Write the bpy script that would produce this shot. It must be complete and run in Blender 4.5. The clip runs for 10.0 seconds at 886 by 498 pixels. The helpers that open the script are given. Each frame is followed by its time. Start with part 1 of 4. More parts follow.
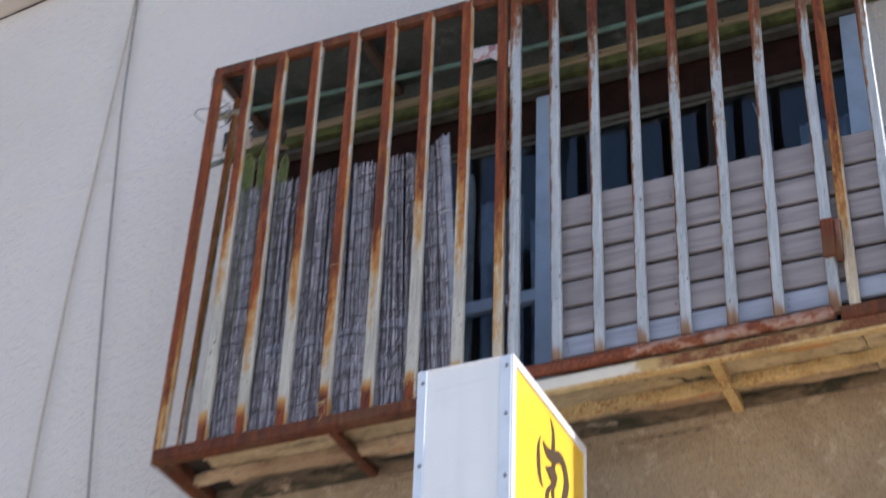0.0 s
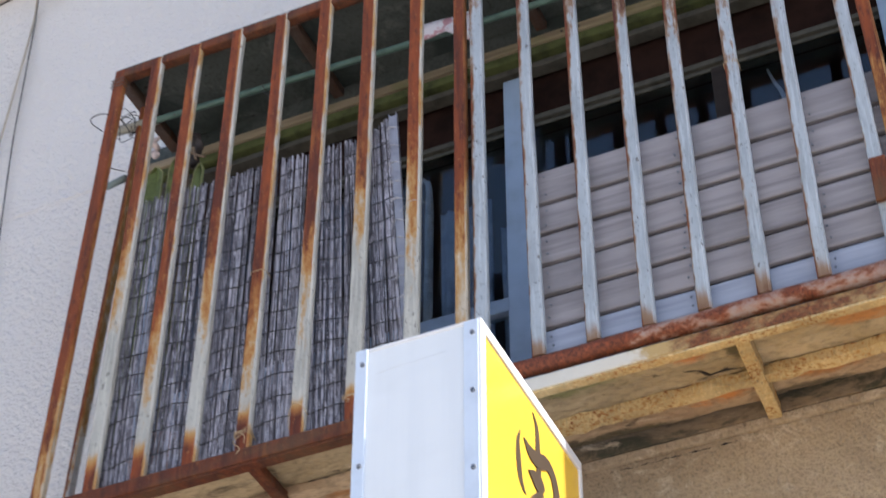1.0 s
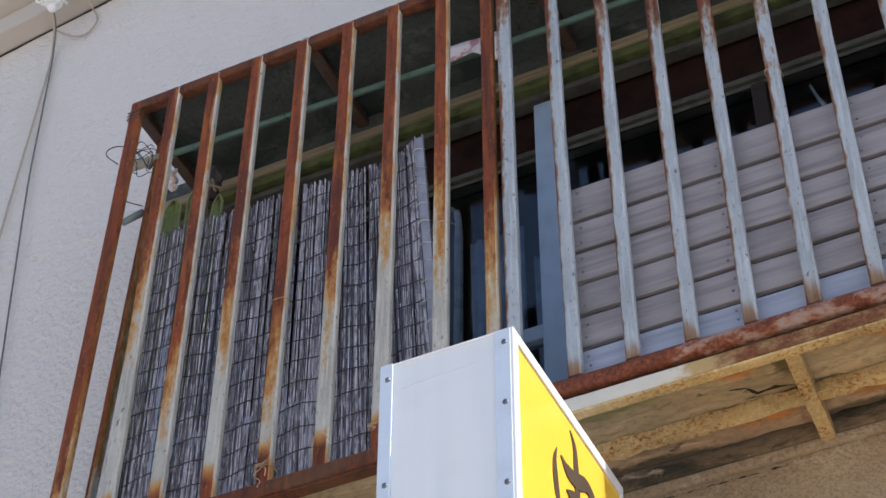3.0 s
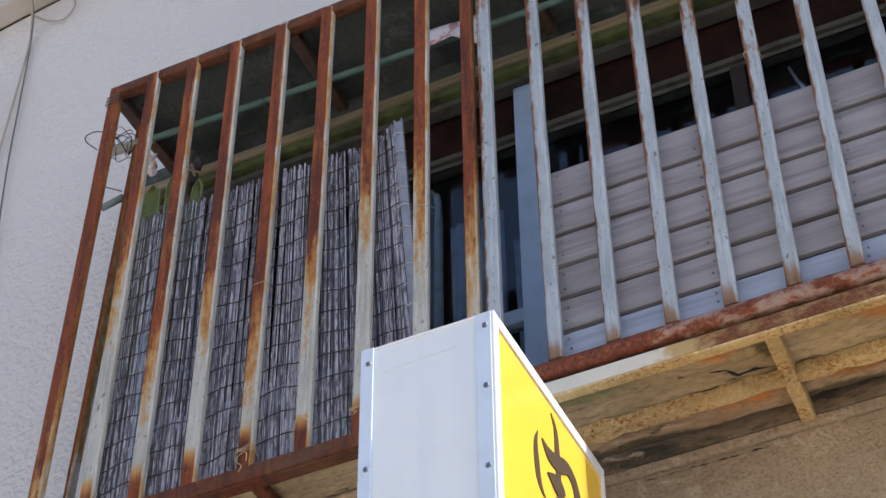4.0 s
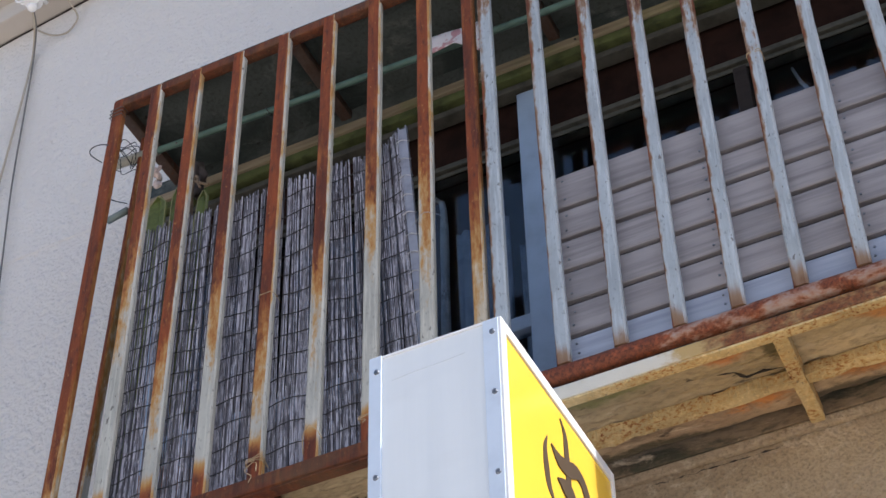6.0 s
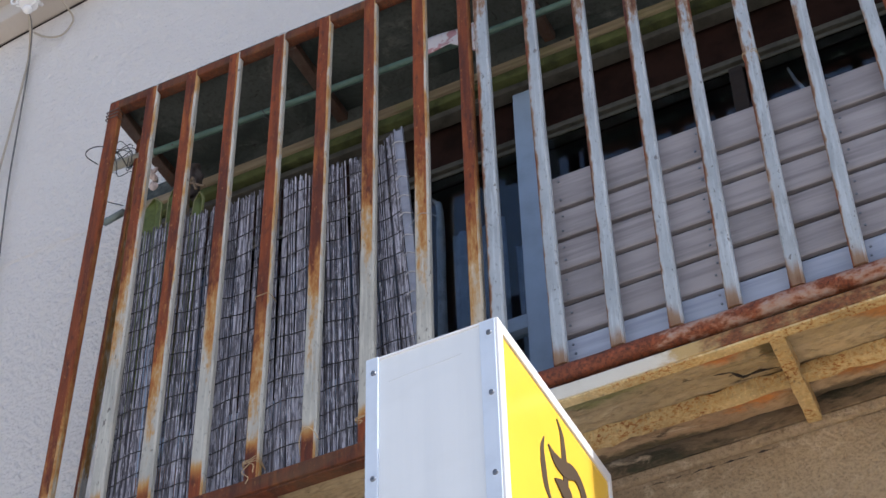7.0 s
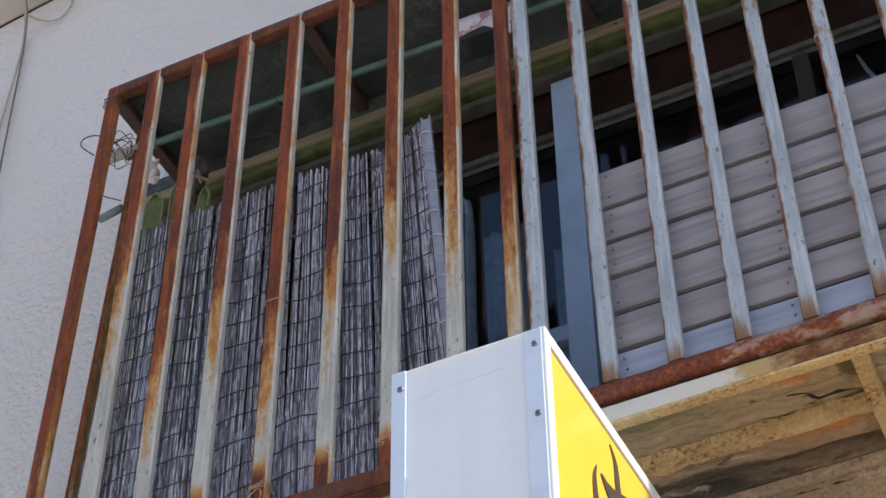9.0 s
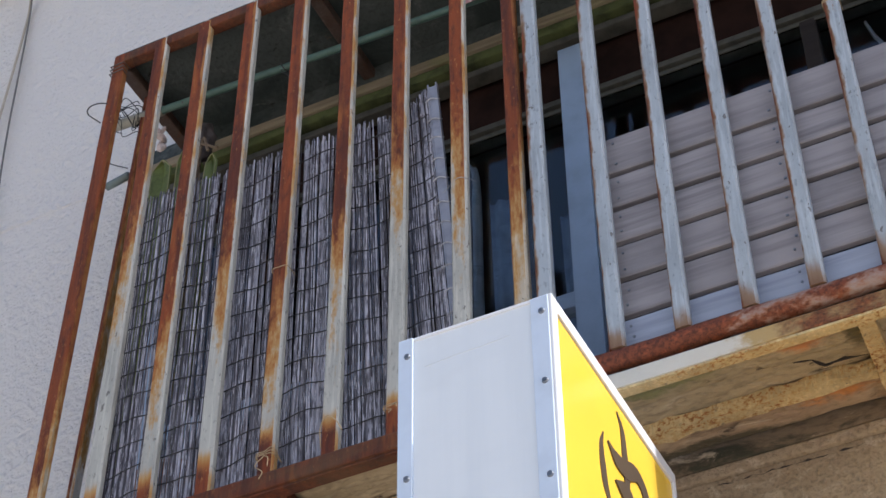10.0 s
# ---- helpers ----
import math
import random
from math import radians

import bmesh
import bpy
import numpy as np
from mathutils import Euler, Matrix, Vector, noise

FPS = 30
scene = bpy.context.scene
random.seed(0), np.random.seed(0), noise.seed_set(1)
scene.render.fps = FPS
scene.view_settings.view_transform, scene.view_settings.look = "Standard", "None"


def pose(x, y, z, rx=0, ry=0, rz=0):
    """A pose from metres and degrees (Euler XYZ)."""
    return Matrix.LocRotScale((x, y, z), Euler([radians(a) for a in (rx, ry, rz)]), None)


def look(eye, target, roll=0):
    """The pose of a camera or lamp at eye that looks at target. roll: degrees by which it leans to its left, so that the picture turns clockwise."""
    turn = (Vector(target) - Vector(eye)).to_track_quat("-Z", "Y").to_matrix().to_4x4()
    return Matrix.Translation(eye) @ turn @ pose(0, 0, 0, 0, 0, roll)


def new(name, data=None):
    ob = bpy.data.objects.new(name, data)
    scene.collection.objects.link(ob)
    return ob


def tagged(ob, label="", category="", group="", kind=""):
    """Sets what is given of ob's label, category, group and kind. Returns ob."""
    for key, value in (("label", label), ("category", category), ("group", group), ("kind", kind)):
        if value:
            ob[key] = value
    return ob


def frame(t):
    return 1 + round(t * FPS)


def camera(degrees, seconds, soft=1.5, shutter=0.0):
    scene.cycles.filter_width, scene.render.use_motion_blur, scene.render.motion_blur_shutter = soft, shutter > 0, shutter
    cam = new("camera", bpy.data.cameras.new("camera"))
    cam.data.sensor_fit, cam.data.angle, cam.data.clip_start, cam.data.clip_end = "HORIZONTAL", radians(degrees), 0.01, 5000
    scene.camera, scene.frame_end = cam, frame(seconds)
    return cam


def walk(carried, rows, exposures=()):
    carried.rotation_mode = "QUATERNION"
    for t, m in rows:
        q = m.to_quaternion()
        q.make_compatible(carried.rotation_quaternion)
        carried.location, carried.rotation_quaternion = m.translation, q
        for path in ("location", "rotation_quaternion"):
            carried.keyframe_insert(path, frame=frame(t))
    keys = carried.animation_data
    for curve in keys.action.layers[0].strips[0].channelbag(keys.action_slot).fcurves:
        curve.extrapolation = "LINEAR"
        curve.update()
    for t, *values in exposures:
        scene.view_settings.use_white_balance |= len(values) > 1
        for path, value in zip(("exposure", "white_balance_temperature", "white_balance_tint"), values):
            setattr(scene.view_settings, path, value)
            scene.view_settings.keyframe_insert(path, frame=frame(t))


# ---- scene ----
cam = camera(25.05, 10.0, shutter=0.5)
PATH = [
    (0, (2.433, -3.617, 1.587), (1.3839, -1.3870, 3.2981), 2.27),
    (0.5, (2.115, -2.977, 1.741), (1.1916, -0.8682, 3.6647), 0.89),
    (1, (2.021, -2.579, 1.774), (1.0897, -0.5414, 3.7693), 0.19),
    (1.5, (1.934, -2.370, 1.809), (1.0600, -0.3723, 3.8698), 0.45),
    (2, (1.934, -2.370, 1.809), (0.9991, -0.4046, 3.8742), 0.57),
    (2.5, (1.934, -2.370, 1.809), (0.9881, -0.4474, 3.9092), 0.60),
    (4, (1.934, -2.370, 1.809), (1.0145, -0.4093, 3.8856), -0.52),
    (4.5, (1.934, -2.370, 1.809), (1.0117, -0.4282, 3.9020), -0.21),
    (5, (1.934, -2.370, 1.809), (1.0095, -0.4297, 3.9024), -0.46),
    (5.5, (1.934, -2.370, 1.809), (1.0061, -0.4211, 3.8929), -1.02),
    (7, (1.934, -2.370, 1.809), (1.0149, -0.4183, 3.8941), -1.62),
    (7.5, (1.934, -2.370, 1.809), (0.9975, -0.4306, 3.8979), -1.25),
    (8, (1.934, -2.370, 1.809), (0.9678, -0.4149, 3.8695), -1.14),
    (8.5, (1.844, -2.229, 1.950), (0.8797, -0.2816, 4.0184), -0.76),
    (9, (1.773, -2.120, 2.068), (0.8480, -0.1873, 4.1667), -0.71),
    (9.5, (1.773, -2.120, 2.068), (0.8321, -0.1697, 4.1431), -0.19),
    (10, (1.773, -2.120, 2.068), (0.8236, -0.1614, 4.1313), -0.57),
]
walk(cam, [(t, look(e, p, roll)) for t, e, p, roll in PATH], exposures=[(0, 0.36, 6050, 15), (0.5, 0.60, 6050, 14), (1, 0.64, 6000, 14), (1.5, 0.40, 6000, 13), (2, 0.28, 6050, 14), (4, 0.32, 6050, 14), (5, 0.38, 6050, 14), (5.5, 0.38, 6050, 14), (7, 0.34, 6000, 14), (8, 0.32, 6000, 14), (8.5, 0.20, 6000, 14), (9, 0.24, 6000, 14), (10, 0.28, 6000, 14)])

# ---- light ----
SUN_ELEVATION, SUN_AZIMUTH = radians(46), radians(90)      # the sun stands along the street, over +x
world = bpy.data.worlds.new("sky")
scene.world = world
world.use_nodes = True
wn = world.node_tree
sky = wn.nodes.new("ShaderNodeTexSky")
sky.sky_type, sky.sun_disc = "NISHITA", False
sky.sun_elevation, sky.sun_rotation = SUN_ELEVATION, SUN_AZIMUTH
wn.links.new(sky.outputs[0], wn.nodes["Background"].inputs[0])
wn.nodes["Background"].inputs[1].default_value = 0.13
sun = new("sun", bpy.data.lights.new("sun", "SUN"))
sun.data.energy, sun.data.angle, sun.data.color = 5.0, radians(0.4), (1.0, 0.95, 0.87)
sun.matrix_world = look((20 * math.cos(SUN_ELEVATION), 0, 20 * math.sin(SUN_ELEVATION) + 4), (0, 0, 4))

# ---- materials ----


class Nodes:
    """A small builder of node materials."""

    def __init__(self, name, rough=0.8, metal=0.0):
        self.m = bpy.data.materials.new(name)
        self.m.use_nodes = True
        self.t = self.m.node_tree
        self.b = self.t.nodes["Principled BSDF"]
        self.b.inputs["Roughness"].default_value = rough
        self.b.inputs["Metallic"].default_value = metal
        self.geo = self.t.nodes.new("ShaderNodeNewGeometry")
        self.info = self.t.nodes.new("ShaderNodeObjectInfo")

    def link(self, a, b):
        self.t.links.new(a, b)

    def put(self, value, socket):
        if isinstance(value, (int, float)):
            socket.default_value = value
        elif isinstance(value, tuple):
            socket.default_value = (*value, 1.0) if len(value) == 3 and len(socket.default_value) == 4 else value
        else:
            self.link(value, socket)

    def place(self, scale=(1, 1, 1), vary=0.0):
        """World position, stretched, and shifted by a random step for each object."""
        n = self.t.nodes.new("ShaderNodeVectorMath")
        n.operation = "MULTIPLY"
        self.link(self.geo.outputs["Position"], n.inputs[0])
        n.inputs[1].default_value = scale
        if not vary:
            return n.outputs[0]
        a = self.t.nodes.new("ShaderNodeVectorMath")
        a.operation = "ADD"
        self.link(n.outputs[0], a.inputs[0])
        self.link(self.math("MULTIPLY", self.info.outputs["Random"], vary), a.inputs[1])
        return a.outputs[0]

    def noise(self, scale, detail=4.0, stretch=(1, 1, 1), vary=0.0, rough=0.6):
        n = self.t.nodes.new("ShaderNodeTexNoise")
        n.inputs["Scale"].default_value, n.inputs["Detail"].default_value, n.inputs["Roughness"].default_value = scale, detail, rough
        self.link(self.place(stretch, vary), n.inputs["Vector"])
        return n.outputs[0]

    def math(self, op, a, b=0.0, clamp=False):
        n = self.t.nodes.new("ShaderNodeMath")
        n.operation, n.use_clamp = op, clamp
        self.put(a, n.inputs[0])
        self.put(b, n.inputs[1])
        return n.outputs[0]

    def ramp(self, value, low, high, out0=0.0, out1=1.0):
        n = self.t.nodes.new("ShaderNodeMapRange")
        n.interpolation_type = "SMOOTHSTEP"
        self.put(value, n.inputs[0])
        for i, v in enumerate((low, high, out0, out1)):
            self.put(v, n.inputs[i + 1])
        return n.outputs[0]

    def mix(self, f, a, b):
        n = self.t.nodes.new("ShaderNodeMix")
        n.data_type = "RGBA"
        self.put(f, n.inputs[0])
        self.put(a, n.inputs[6])
        self.put(b, n.inputs[7])
        return n.outputs[2]

    def axis(self, which, source="Position"):
        n = self.t.nodes.new("ShaderNodeSeparateXYZ")
        self.link(self.geo.outputs[source], n.inputs[0])
        return n.outputs["XYZ".index(which)]

    def color(self, c):
        self.put(c, self.b.inputs["Base Color"])

    def bump(self, height, strength=0.5, distance=0.002):
        n = self.t.nodes.new("ShaderNodeBump")
        n.inputs["Strength"].default_value, n.inputs["Distance"].default_value = strength, distance
        self.link(height, n.inputs["Height"])
        self.link(n.outputs[0], self.b.inputs["Normal"])


def stucco(name, base, dirt, grain=55.0, depth=0.004):
    n = Nodes(name, 0.92)
    big, mid, fine = n.noise(0.9, 5), n.noise(6, 5, (1, 1, 0.35)), n.noise(grain, 6)
    c = n.mix(n.ramp(big, 0.42, 0.75, 0, 0.55), base, dirt)
    c = n.mix(n.ramp(mid, 0.55, 0.8, 0, 0.35), c, dirt)
    n.color(c)
    n.bump(n.math("ADD", n.math("MULTIPLY", fine, 0.8), n.math("MULTIPLY", n.noise(grain * 0.45, 3), 0.55)), 0.9, depth)
    return n.m


def rusty_paint(name, paint, z_rust, z_clear, foot=0.0, amount=0.5, face=0.0, edge=0.0, stain=(0.46, 0.27, 0.09), spread=0.06, speck=0.0, dirt=0.0, tone=1.0, heel=0.6, chip=0.0, half=0.015, amber_tone=(0.36, 0.125, 0.026)):
    """Painted steel: rust above z_rust, running out to clean paint at z_clear, again at the foot, and along one worn edge."""
    n = Nodes(name, 0.72)
    z = n.axis("Z")
    fine = n.noise(110, 6, (1, 1, 0.3), 40)
    run = n.noise(34, 5, (1, 1, 0.06), 40)
    patch = n.noise(11, 5, (1, 1, 0.6), 40)
    own = n.t.nodes.new("ShaderNodeSeparateColor")
    n.link(n.info.outputs["Color"], own.inputs[0])
    shift = n.math("ADD", n.math("SUBTRACT", own.outputs[0], 0.5), n.math("MULTIPLY", n.math("SUBTRACT", n.info.outputs["Random"], 0.5), spread))
    level = n.math("ADD", n.math("ADD", z, shift), n.math("ADD", n.math("MULTIPLY", n.math("SUBTRACT", run, 0.5), 0.75), n.math("MULTIPLY", n.math("SUBTRACT", n.noise(48, 7, (1, 1, 0.35), 40, rough=0.75), 0.5), 0.7)))
    top = n.ramp(level, z_clear, z_rust)
    rust = n.math("ADD", n.math("MULTIPLY", top, 0.66), n.math("MULTIPLY", n.math("ADD", n.math("MULTIPLY", fine, 0.5), n.math("MULTIPLY", patch, 0.5)), amount))
    if speck:
        rust = n.math("ADD", rust, n.math("MULTIPLY", n.ramp(n.noise(170, 9, (0.8, 1, 1), vary=7, rough=0.72), 0.46, 0.62, 0, speck), n.ramp(n.noise(12, 6, (0.6, 1, 1)), 0.36, 0.64, 0.12, 1.25)))
    if foot:
        rust = n.math("ADD", rust, n.ramp(n.math("ADD", n.math("ADD", z, n.math("MULTIPLY", run, 0.08)), n.math("MULTIPLY", fine, 0.03)), foot + 0.15, foot + 0.065, 0, heel))
    if face:
        rust = n.math("SUBTRACT", rust, n.ramp(n.axis("X", "Normal"), 0.35, 0.9, 0, face))
    if edge:
        tc = n.t.nodes.new("ShaderNodeTexCoord")
        sep = n.t.nodes.new("ShaderNodeSeparateXYZ")
        n.link(tc.outputs["Object"], sep.inputs[0])
        lx = n.math("ADD", sep.outputs[0], n.math("MULTIPLY", n.math("SUBTRACT", n.noise(60, 5, (1, 1, 0.4), 40), 0.5), 0.016))
        rust = n.math("ADD", rust, n.math("MULTIPLY", n.ramp(lx, -0.002, -0.0115, 0, edge), n.ramp(n.noise(7, 4, (1, 1, 0.8), 30), 0.34, 0.62, 0.15, 1.0)))
    if chip:
        tc2 = n.t.nodes.new("ShaderNodeTexCoord")
        sep2 = n.t.nodes.new("ShaderNodeSeparateXYZ")
        n.link(tc2.outputs["Object"], sep2.inputs[0])
        rim = n.math("ADD", sep2.outputs[0], n.math("MULTIPLY", n.math("SUBTRACT", n.noise(90, 6, (1, 1, 0.25), 25), 0.5), 0.012))
        rust = n.math("SUBTRACT", rust, n.math("MULTIPLY", n.ramp(rim, half - 0.0055, half - 0.002, 0, chip), n.ramp(n.noise(9, 5, (1, 1, 0.7), 33), 0.36, 0.58, 0.1, 1.0)))
    yellow = n.ramp(rust, 0.28, 0.50)
    amber = n.ramp(rust, 0.44, 0.64)
    solid = n.ramp(rust, 0.56, 0.80)
    dust = n.mix(n.ramp(n.noise(20, 5, (1, 1, 0.3), 20), 0.38, 0.68, 0, 0.75), paint, tuple(v * 0.66 for v in paint))
    dust = n.mix(n.ramp(n.noise(160, 4, (1, 1, 0.5), 20), 0.58, 0.66, 0, 0.6), dust, tuple(v * 0.5 for v in paint))
    dust = n.mix(n.ramp(n.noise(150, 5, (1, 1, 0.06), 20), 0.48, 0.66, 0, 0.55), dust, tuple(min(0.85, v * 1.35) for v in paint))
    dust = n.mix(n.ramp(n.noise(95, 5, (1, 1, 0.45), 20), 0.645, 0.68, 0, 0.8), dust, (0.10, 0.085, 0.07))
    red = n.mix(n.ramp(n.noise(38, 5, (1, 1, 0.10), 9), 0.3, 0.7), (0.085, 0.020, 0.009), (0.27, 0.060, 0.012))
    red = n.mix(n.ramp(fine, 0.50, 0.70, 0, 0.65), red, (0.055, 0.018, 0.011))
    red = n.mix(n.ramp(n.noise(26, 5, (1, 1, 0.16), 17), 0.58, 0.70, 0, 0.7), red, (0.36, 0.115, 0.022))
    red = n.mix(n.ramp(n.noise(140, 5, (1, 1, 0.5), 5), 0.62, 0.7, 0, 0.7), red, (0.42, 0.19, 0.06))
    if tone != 1:
        red = n.mix(1 - tone, red, (0.03, 0.012, 0.007))
    c = n.mix(yellow, dust, stain)
    c = n.mix(n.math("MULTIPLY", amber, 0.8), c, tuple(v * tone for v in amber_tone))
    c = n.mix(solid, c, red)
    if dirt:
        c = n.mix(n.ramp(n.noise(13, 6, (0.35, 1, 1)), 0.42, 0.68, 0, dirt), c, (0.13, 0.085, 0.04))
    n.color(c)
    n.put(n.ramp(rust, 0.4, 0.6, 0.45, 0.85), n.b.inputs["Roughness"])
    n.bump(n.math("ADD", n.math("MULTIPLY", fine, n.math("ADD", solid, 0.25)), n.math("MULTIPLY", n.noise(240, 3), 0.3)), 0.7, 0.003)
    return n.m


def flaked(name, paint, rust_tone, x_rust, x_paint, low, high, under=(0.42, 0.20, 0.11), sound_bias=-0.20):
    """Flaking paint on steel: rust near x_rust, sound paint near x_paint, islands of each where they meet."""
    n = Nodes(name, 0.7)
    grain, flake, big = n.noise(150, 7, rough=0.7), n.noise(46, 7, (0.6, 1, 1), rough=0.7), n.noise(13, 4, (0.5, 1, 1))
    field = n.math("ADD", n.math("MULTIPLY", flake, 0.55), n.math("MULTIPLY", big, 0.45))
    lean_in = n.ramp(n.axis("X"), x_paint, x_rust, sound_bias, 0.26)
    rust = n.math("ADD", field, lean_in)
    tone = n.mix(n.ramp(grain, 0.38, 0.66), rust_tone, tuple(v * 0.35 for v in rust_tone))
    tone = n.mix(n.ramp(n.noise(70, 6), 0.54, 0.68, 0, 0.7), tone, tuple(min(1, v * 1.7) for v in rust_tone))
    sound = n.mix(n.ramp(big, 0.4, 0.7, 0, 0.5), paint, tuple(v * 0.78 for v in paint))
    c = n.mix(n.ramp(rust, low, low + 0.14), sound, under)
    c = n.mix(n.ramp(rust, 0.5 * (low + high), high), c, tone)
    n.color(c)
    n.bump(n.math("ADD", grain, n.ramp(rust, low, high, 0.6, 0.0)), 0.8, 0.003)
    return n.m


def weathered_wood(name, base, dark, along=(0.06, 1, 1), scale=60.0, spots=0.0, spot=(0.2, 0.1, 0.04)):
    n = Nodes(name, 0.85)
    grain = n.noise(scale, 6, along, 30)
    big = n.noise(5, 4, (0.6, 2, 2), 30)
    c = n.mix(n.ramp(grain, 0.35, 0.72), base, dark)
    c = n.mix(n.ramp(big, 0.45, 0.75, 0, 0.45), c, dark)
    hue = n.ramp(n.info.outputs["Random"], 0, 1, 0, 0.3)
    c = n.mix(hue, c, tuple(v * 0.8 for v in base))
    if spots:
        c = n.mix(n.ramp(n.noise(9, 5, (0.5, 1, 1), 20), 0.52, 0.68, 0, spots), c, spot)
    n.color(c)
    n.bump(grain, 0.5, 0.0015)
    return n.m


def grime(name, tones, scale=9.0, along=(0.3, 1, 1), depth=0.004, grain=120.0, blots=()):
    """Rotten, stained wood or render: several tones, each with patches of its own, over a coarse grain."""
    n = Nodes(name, 0.9)
    c = tones[0]
    for k, (tone, low, high, size) in enumerate(tones[1:]):
        t = n.t.nodes.new("ShaderNodeTexNoise")
        t.inputs["Scale"].default_value, t.inputs["Detail"].default_value = scale * size, 8
        t.inputs["Roughness"].default_value, t.inputs["Distortion"].default_value = 0.68, 0.6
        shift = n.t.nodes.new("ShaderNodeVectorMath")
        shift.operation = "ADD"
        n.link(n.place(along, 13), shift.inputs[0])
        shift.inputs[1].default_value = (k * 3.7, k * 1.9, k * 5.3)
        n.link(shift.outputs[0], t.inputs["Vector"])
        c = n.mix(n.ramp(t.outputs[0], low, high), c, tone)
    for tone, bx, by, sx, sy in blots:
        dx = n.math("DIVIDE", n.math("SUBTRACT", n.axis("X"), bx), sx)
        dy = n.math("DIVIDE", n.math("SUBTRACT", n.axis("Y"), by), sy)
        far = n.math("SQRT", n.math("ADD", n.math("MULTIPLY", dx, dx), n.math("MULTIPLY", dy, dy)))
        far = n.math("ADD", far, n.math("MULTIPLY", n.math("SUBTRACT", n.noise(28, 7, (0.4, 1, 1), rough=0.7), 0.5), 2.4))
        c = n.mix(n.ramp(far, 1.05, 0.45, 0, 0.85), c, tone)
    fine = n.noise(grain, 6, along)
    c = n.mix(n.ramp(fine, 0.45, 0.72, 0, 0.5), c, tuple(v * 0.3 for v in tones[0]))
    n.color(c)
    n.bump(n.math("ADD", n.math("MULTIPLY", fine, 0.6), n.noise(grain * 0.25, 6, along)), 0.9, depth)
    return n.m


def plain(name, color, rough=0.5, metal=0.0, variation=0.12, scale=20.0, bump=0.0):
    n = Nodes(name, rough, metal)
    f = n.ramp(n.noise(scale, 5), 0.35, 0.75)
    n.color(n.mix(f, color, tuple(v * (1 - variation) for v in color)))
    if bump:
        n.bump(n.noise(scale * 8, 4), 0.4, bump)
    return n.m


def glass(name, tint=(0.75, 0.8, 0.82)):
    n = Nodes(name, 0.03)
    n.color(tint)
    n.b.inputs["Transmission Weight"].default_value = 1.0
    n.b.inputs["IOR"].default_value = 1.45
    n.bump(n.noise(3, 2), 0.1, 0.002)
    return n.m


def stained_cloth(name, base, spot):
    n = Nodes(name, 0.95)
    n.color(n.mix(n.ramp(n.noise(38, 3), 0.5, 0.6), base, spot))
    n.bump(n.noise(400, 2), 0.3, 0.001)
    return n.m


M_WALL = stucco("white_stucco", (0.78, 0.755, 0.725), (0.66, 0.63, 0.59), 75, 0.022)
M_LOWER = grime("tan_render", [(0.46, 0.36, 0.24), ((0.36, 0.275, 0.18), 0.40, 0.62, 0.35), ((0.56, 0.46, 0.33), 0.52, 0.68, 2.2), ((0.24, 0.18, 0.115), 0.60, 0.72, 3.0)], along=(1, 1, 1), depth=0.010, grain=150)
M_LEDGE = stucco("ledge_paint", (0.54, 0.50, 0.45), (0.36, 0.31, 0.26), 40, 0.003)
M_BAR_L = rusty_paint("rusted_bar_paint", (0.49, 0.475, 0.41), 4.74, 4.14, foot=3.966, amount=0.46, face=0.44, chip=0.26)
M_BAR_R = rusty_paint("worn_bar_paint", (0.41, 0.45, 0.475), 5.10, 4.64, foot=3.955, amount=0.50, face=0.1, edge=0.56, stain=(0.26, 0.17, 0.105), tone=0.8, heel=0.34, amber_tone=(0.19, 0.085, 0.04))
M_POST = rusty_paint("rusted_post_paint", (0.54, 0.47, 0.35), 4.66, 3.98, amount=0.56, face=0.30, tone=0.9)
M_CORNER = rusty_paint("rusted_corner_paint", (0.54, 0.47, 0.35), 4.42, 3.78, amount=0.74, face=0.34, tone=0.9)
M_SIDE = rusty_paint("rusted_side_bar_paint", (0.74, 0.72, 0.67), 4.46, 3.84, amount=0.76, face=0.56, tone=0.9)
M_RAIL = rusty_paint("rusted_rail", (0.4, 0.32, 0.26), 3.95, 3.0, amount=0.40, tone=0.55, dirt=0.45)
M_GATE_RAIL = flaked("gate_rail_paint", (0.38, 0.305, 0.28), (0.20, 0.050, 0.017), 1.06, 1.26, 0.42, 0.58, (0.32, 0.14, 0.08), 0.015)
M_BASE = rusty_paint("ochre_base_paint", (0.64, 0.49, 0.25), 5.6, 3.6, amount=0.52, stain=(0.54, 0.36, 0.14), spread=0.0, speck=0.30, dirt=0.35)
M_CREAM = flaked("cream_base_paint", (0.70, 0.66, 0.56), (0.22, 0.075, 0.022), 1.36, 1.12, 0.36, 0.80, (0.50, 0.35, 0.145))
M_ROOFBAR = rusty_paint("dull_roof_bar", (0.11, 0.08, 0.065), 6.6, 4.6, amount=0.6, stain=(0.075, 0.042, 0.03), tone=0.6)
M_STRIPPED = plain("bare_metal_grey", (0.60, 0.58, 0.54), 0.6, 0.2, 0.5, 60)
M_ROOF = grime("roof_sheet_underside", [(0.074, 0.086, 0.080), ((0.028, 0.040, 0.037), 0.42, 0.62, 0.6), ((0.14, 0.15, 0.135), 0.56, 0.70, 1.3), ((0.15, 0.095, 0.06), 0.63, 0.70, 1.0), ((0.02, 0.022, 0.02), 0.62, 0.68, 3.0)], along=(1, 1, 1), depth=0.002)
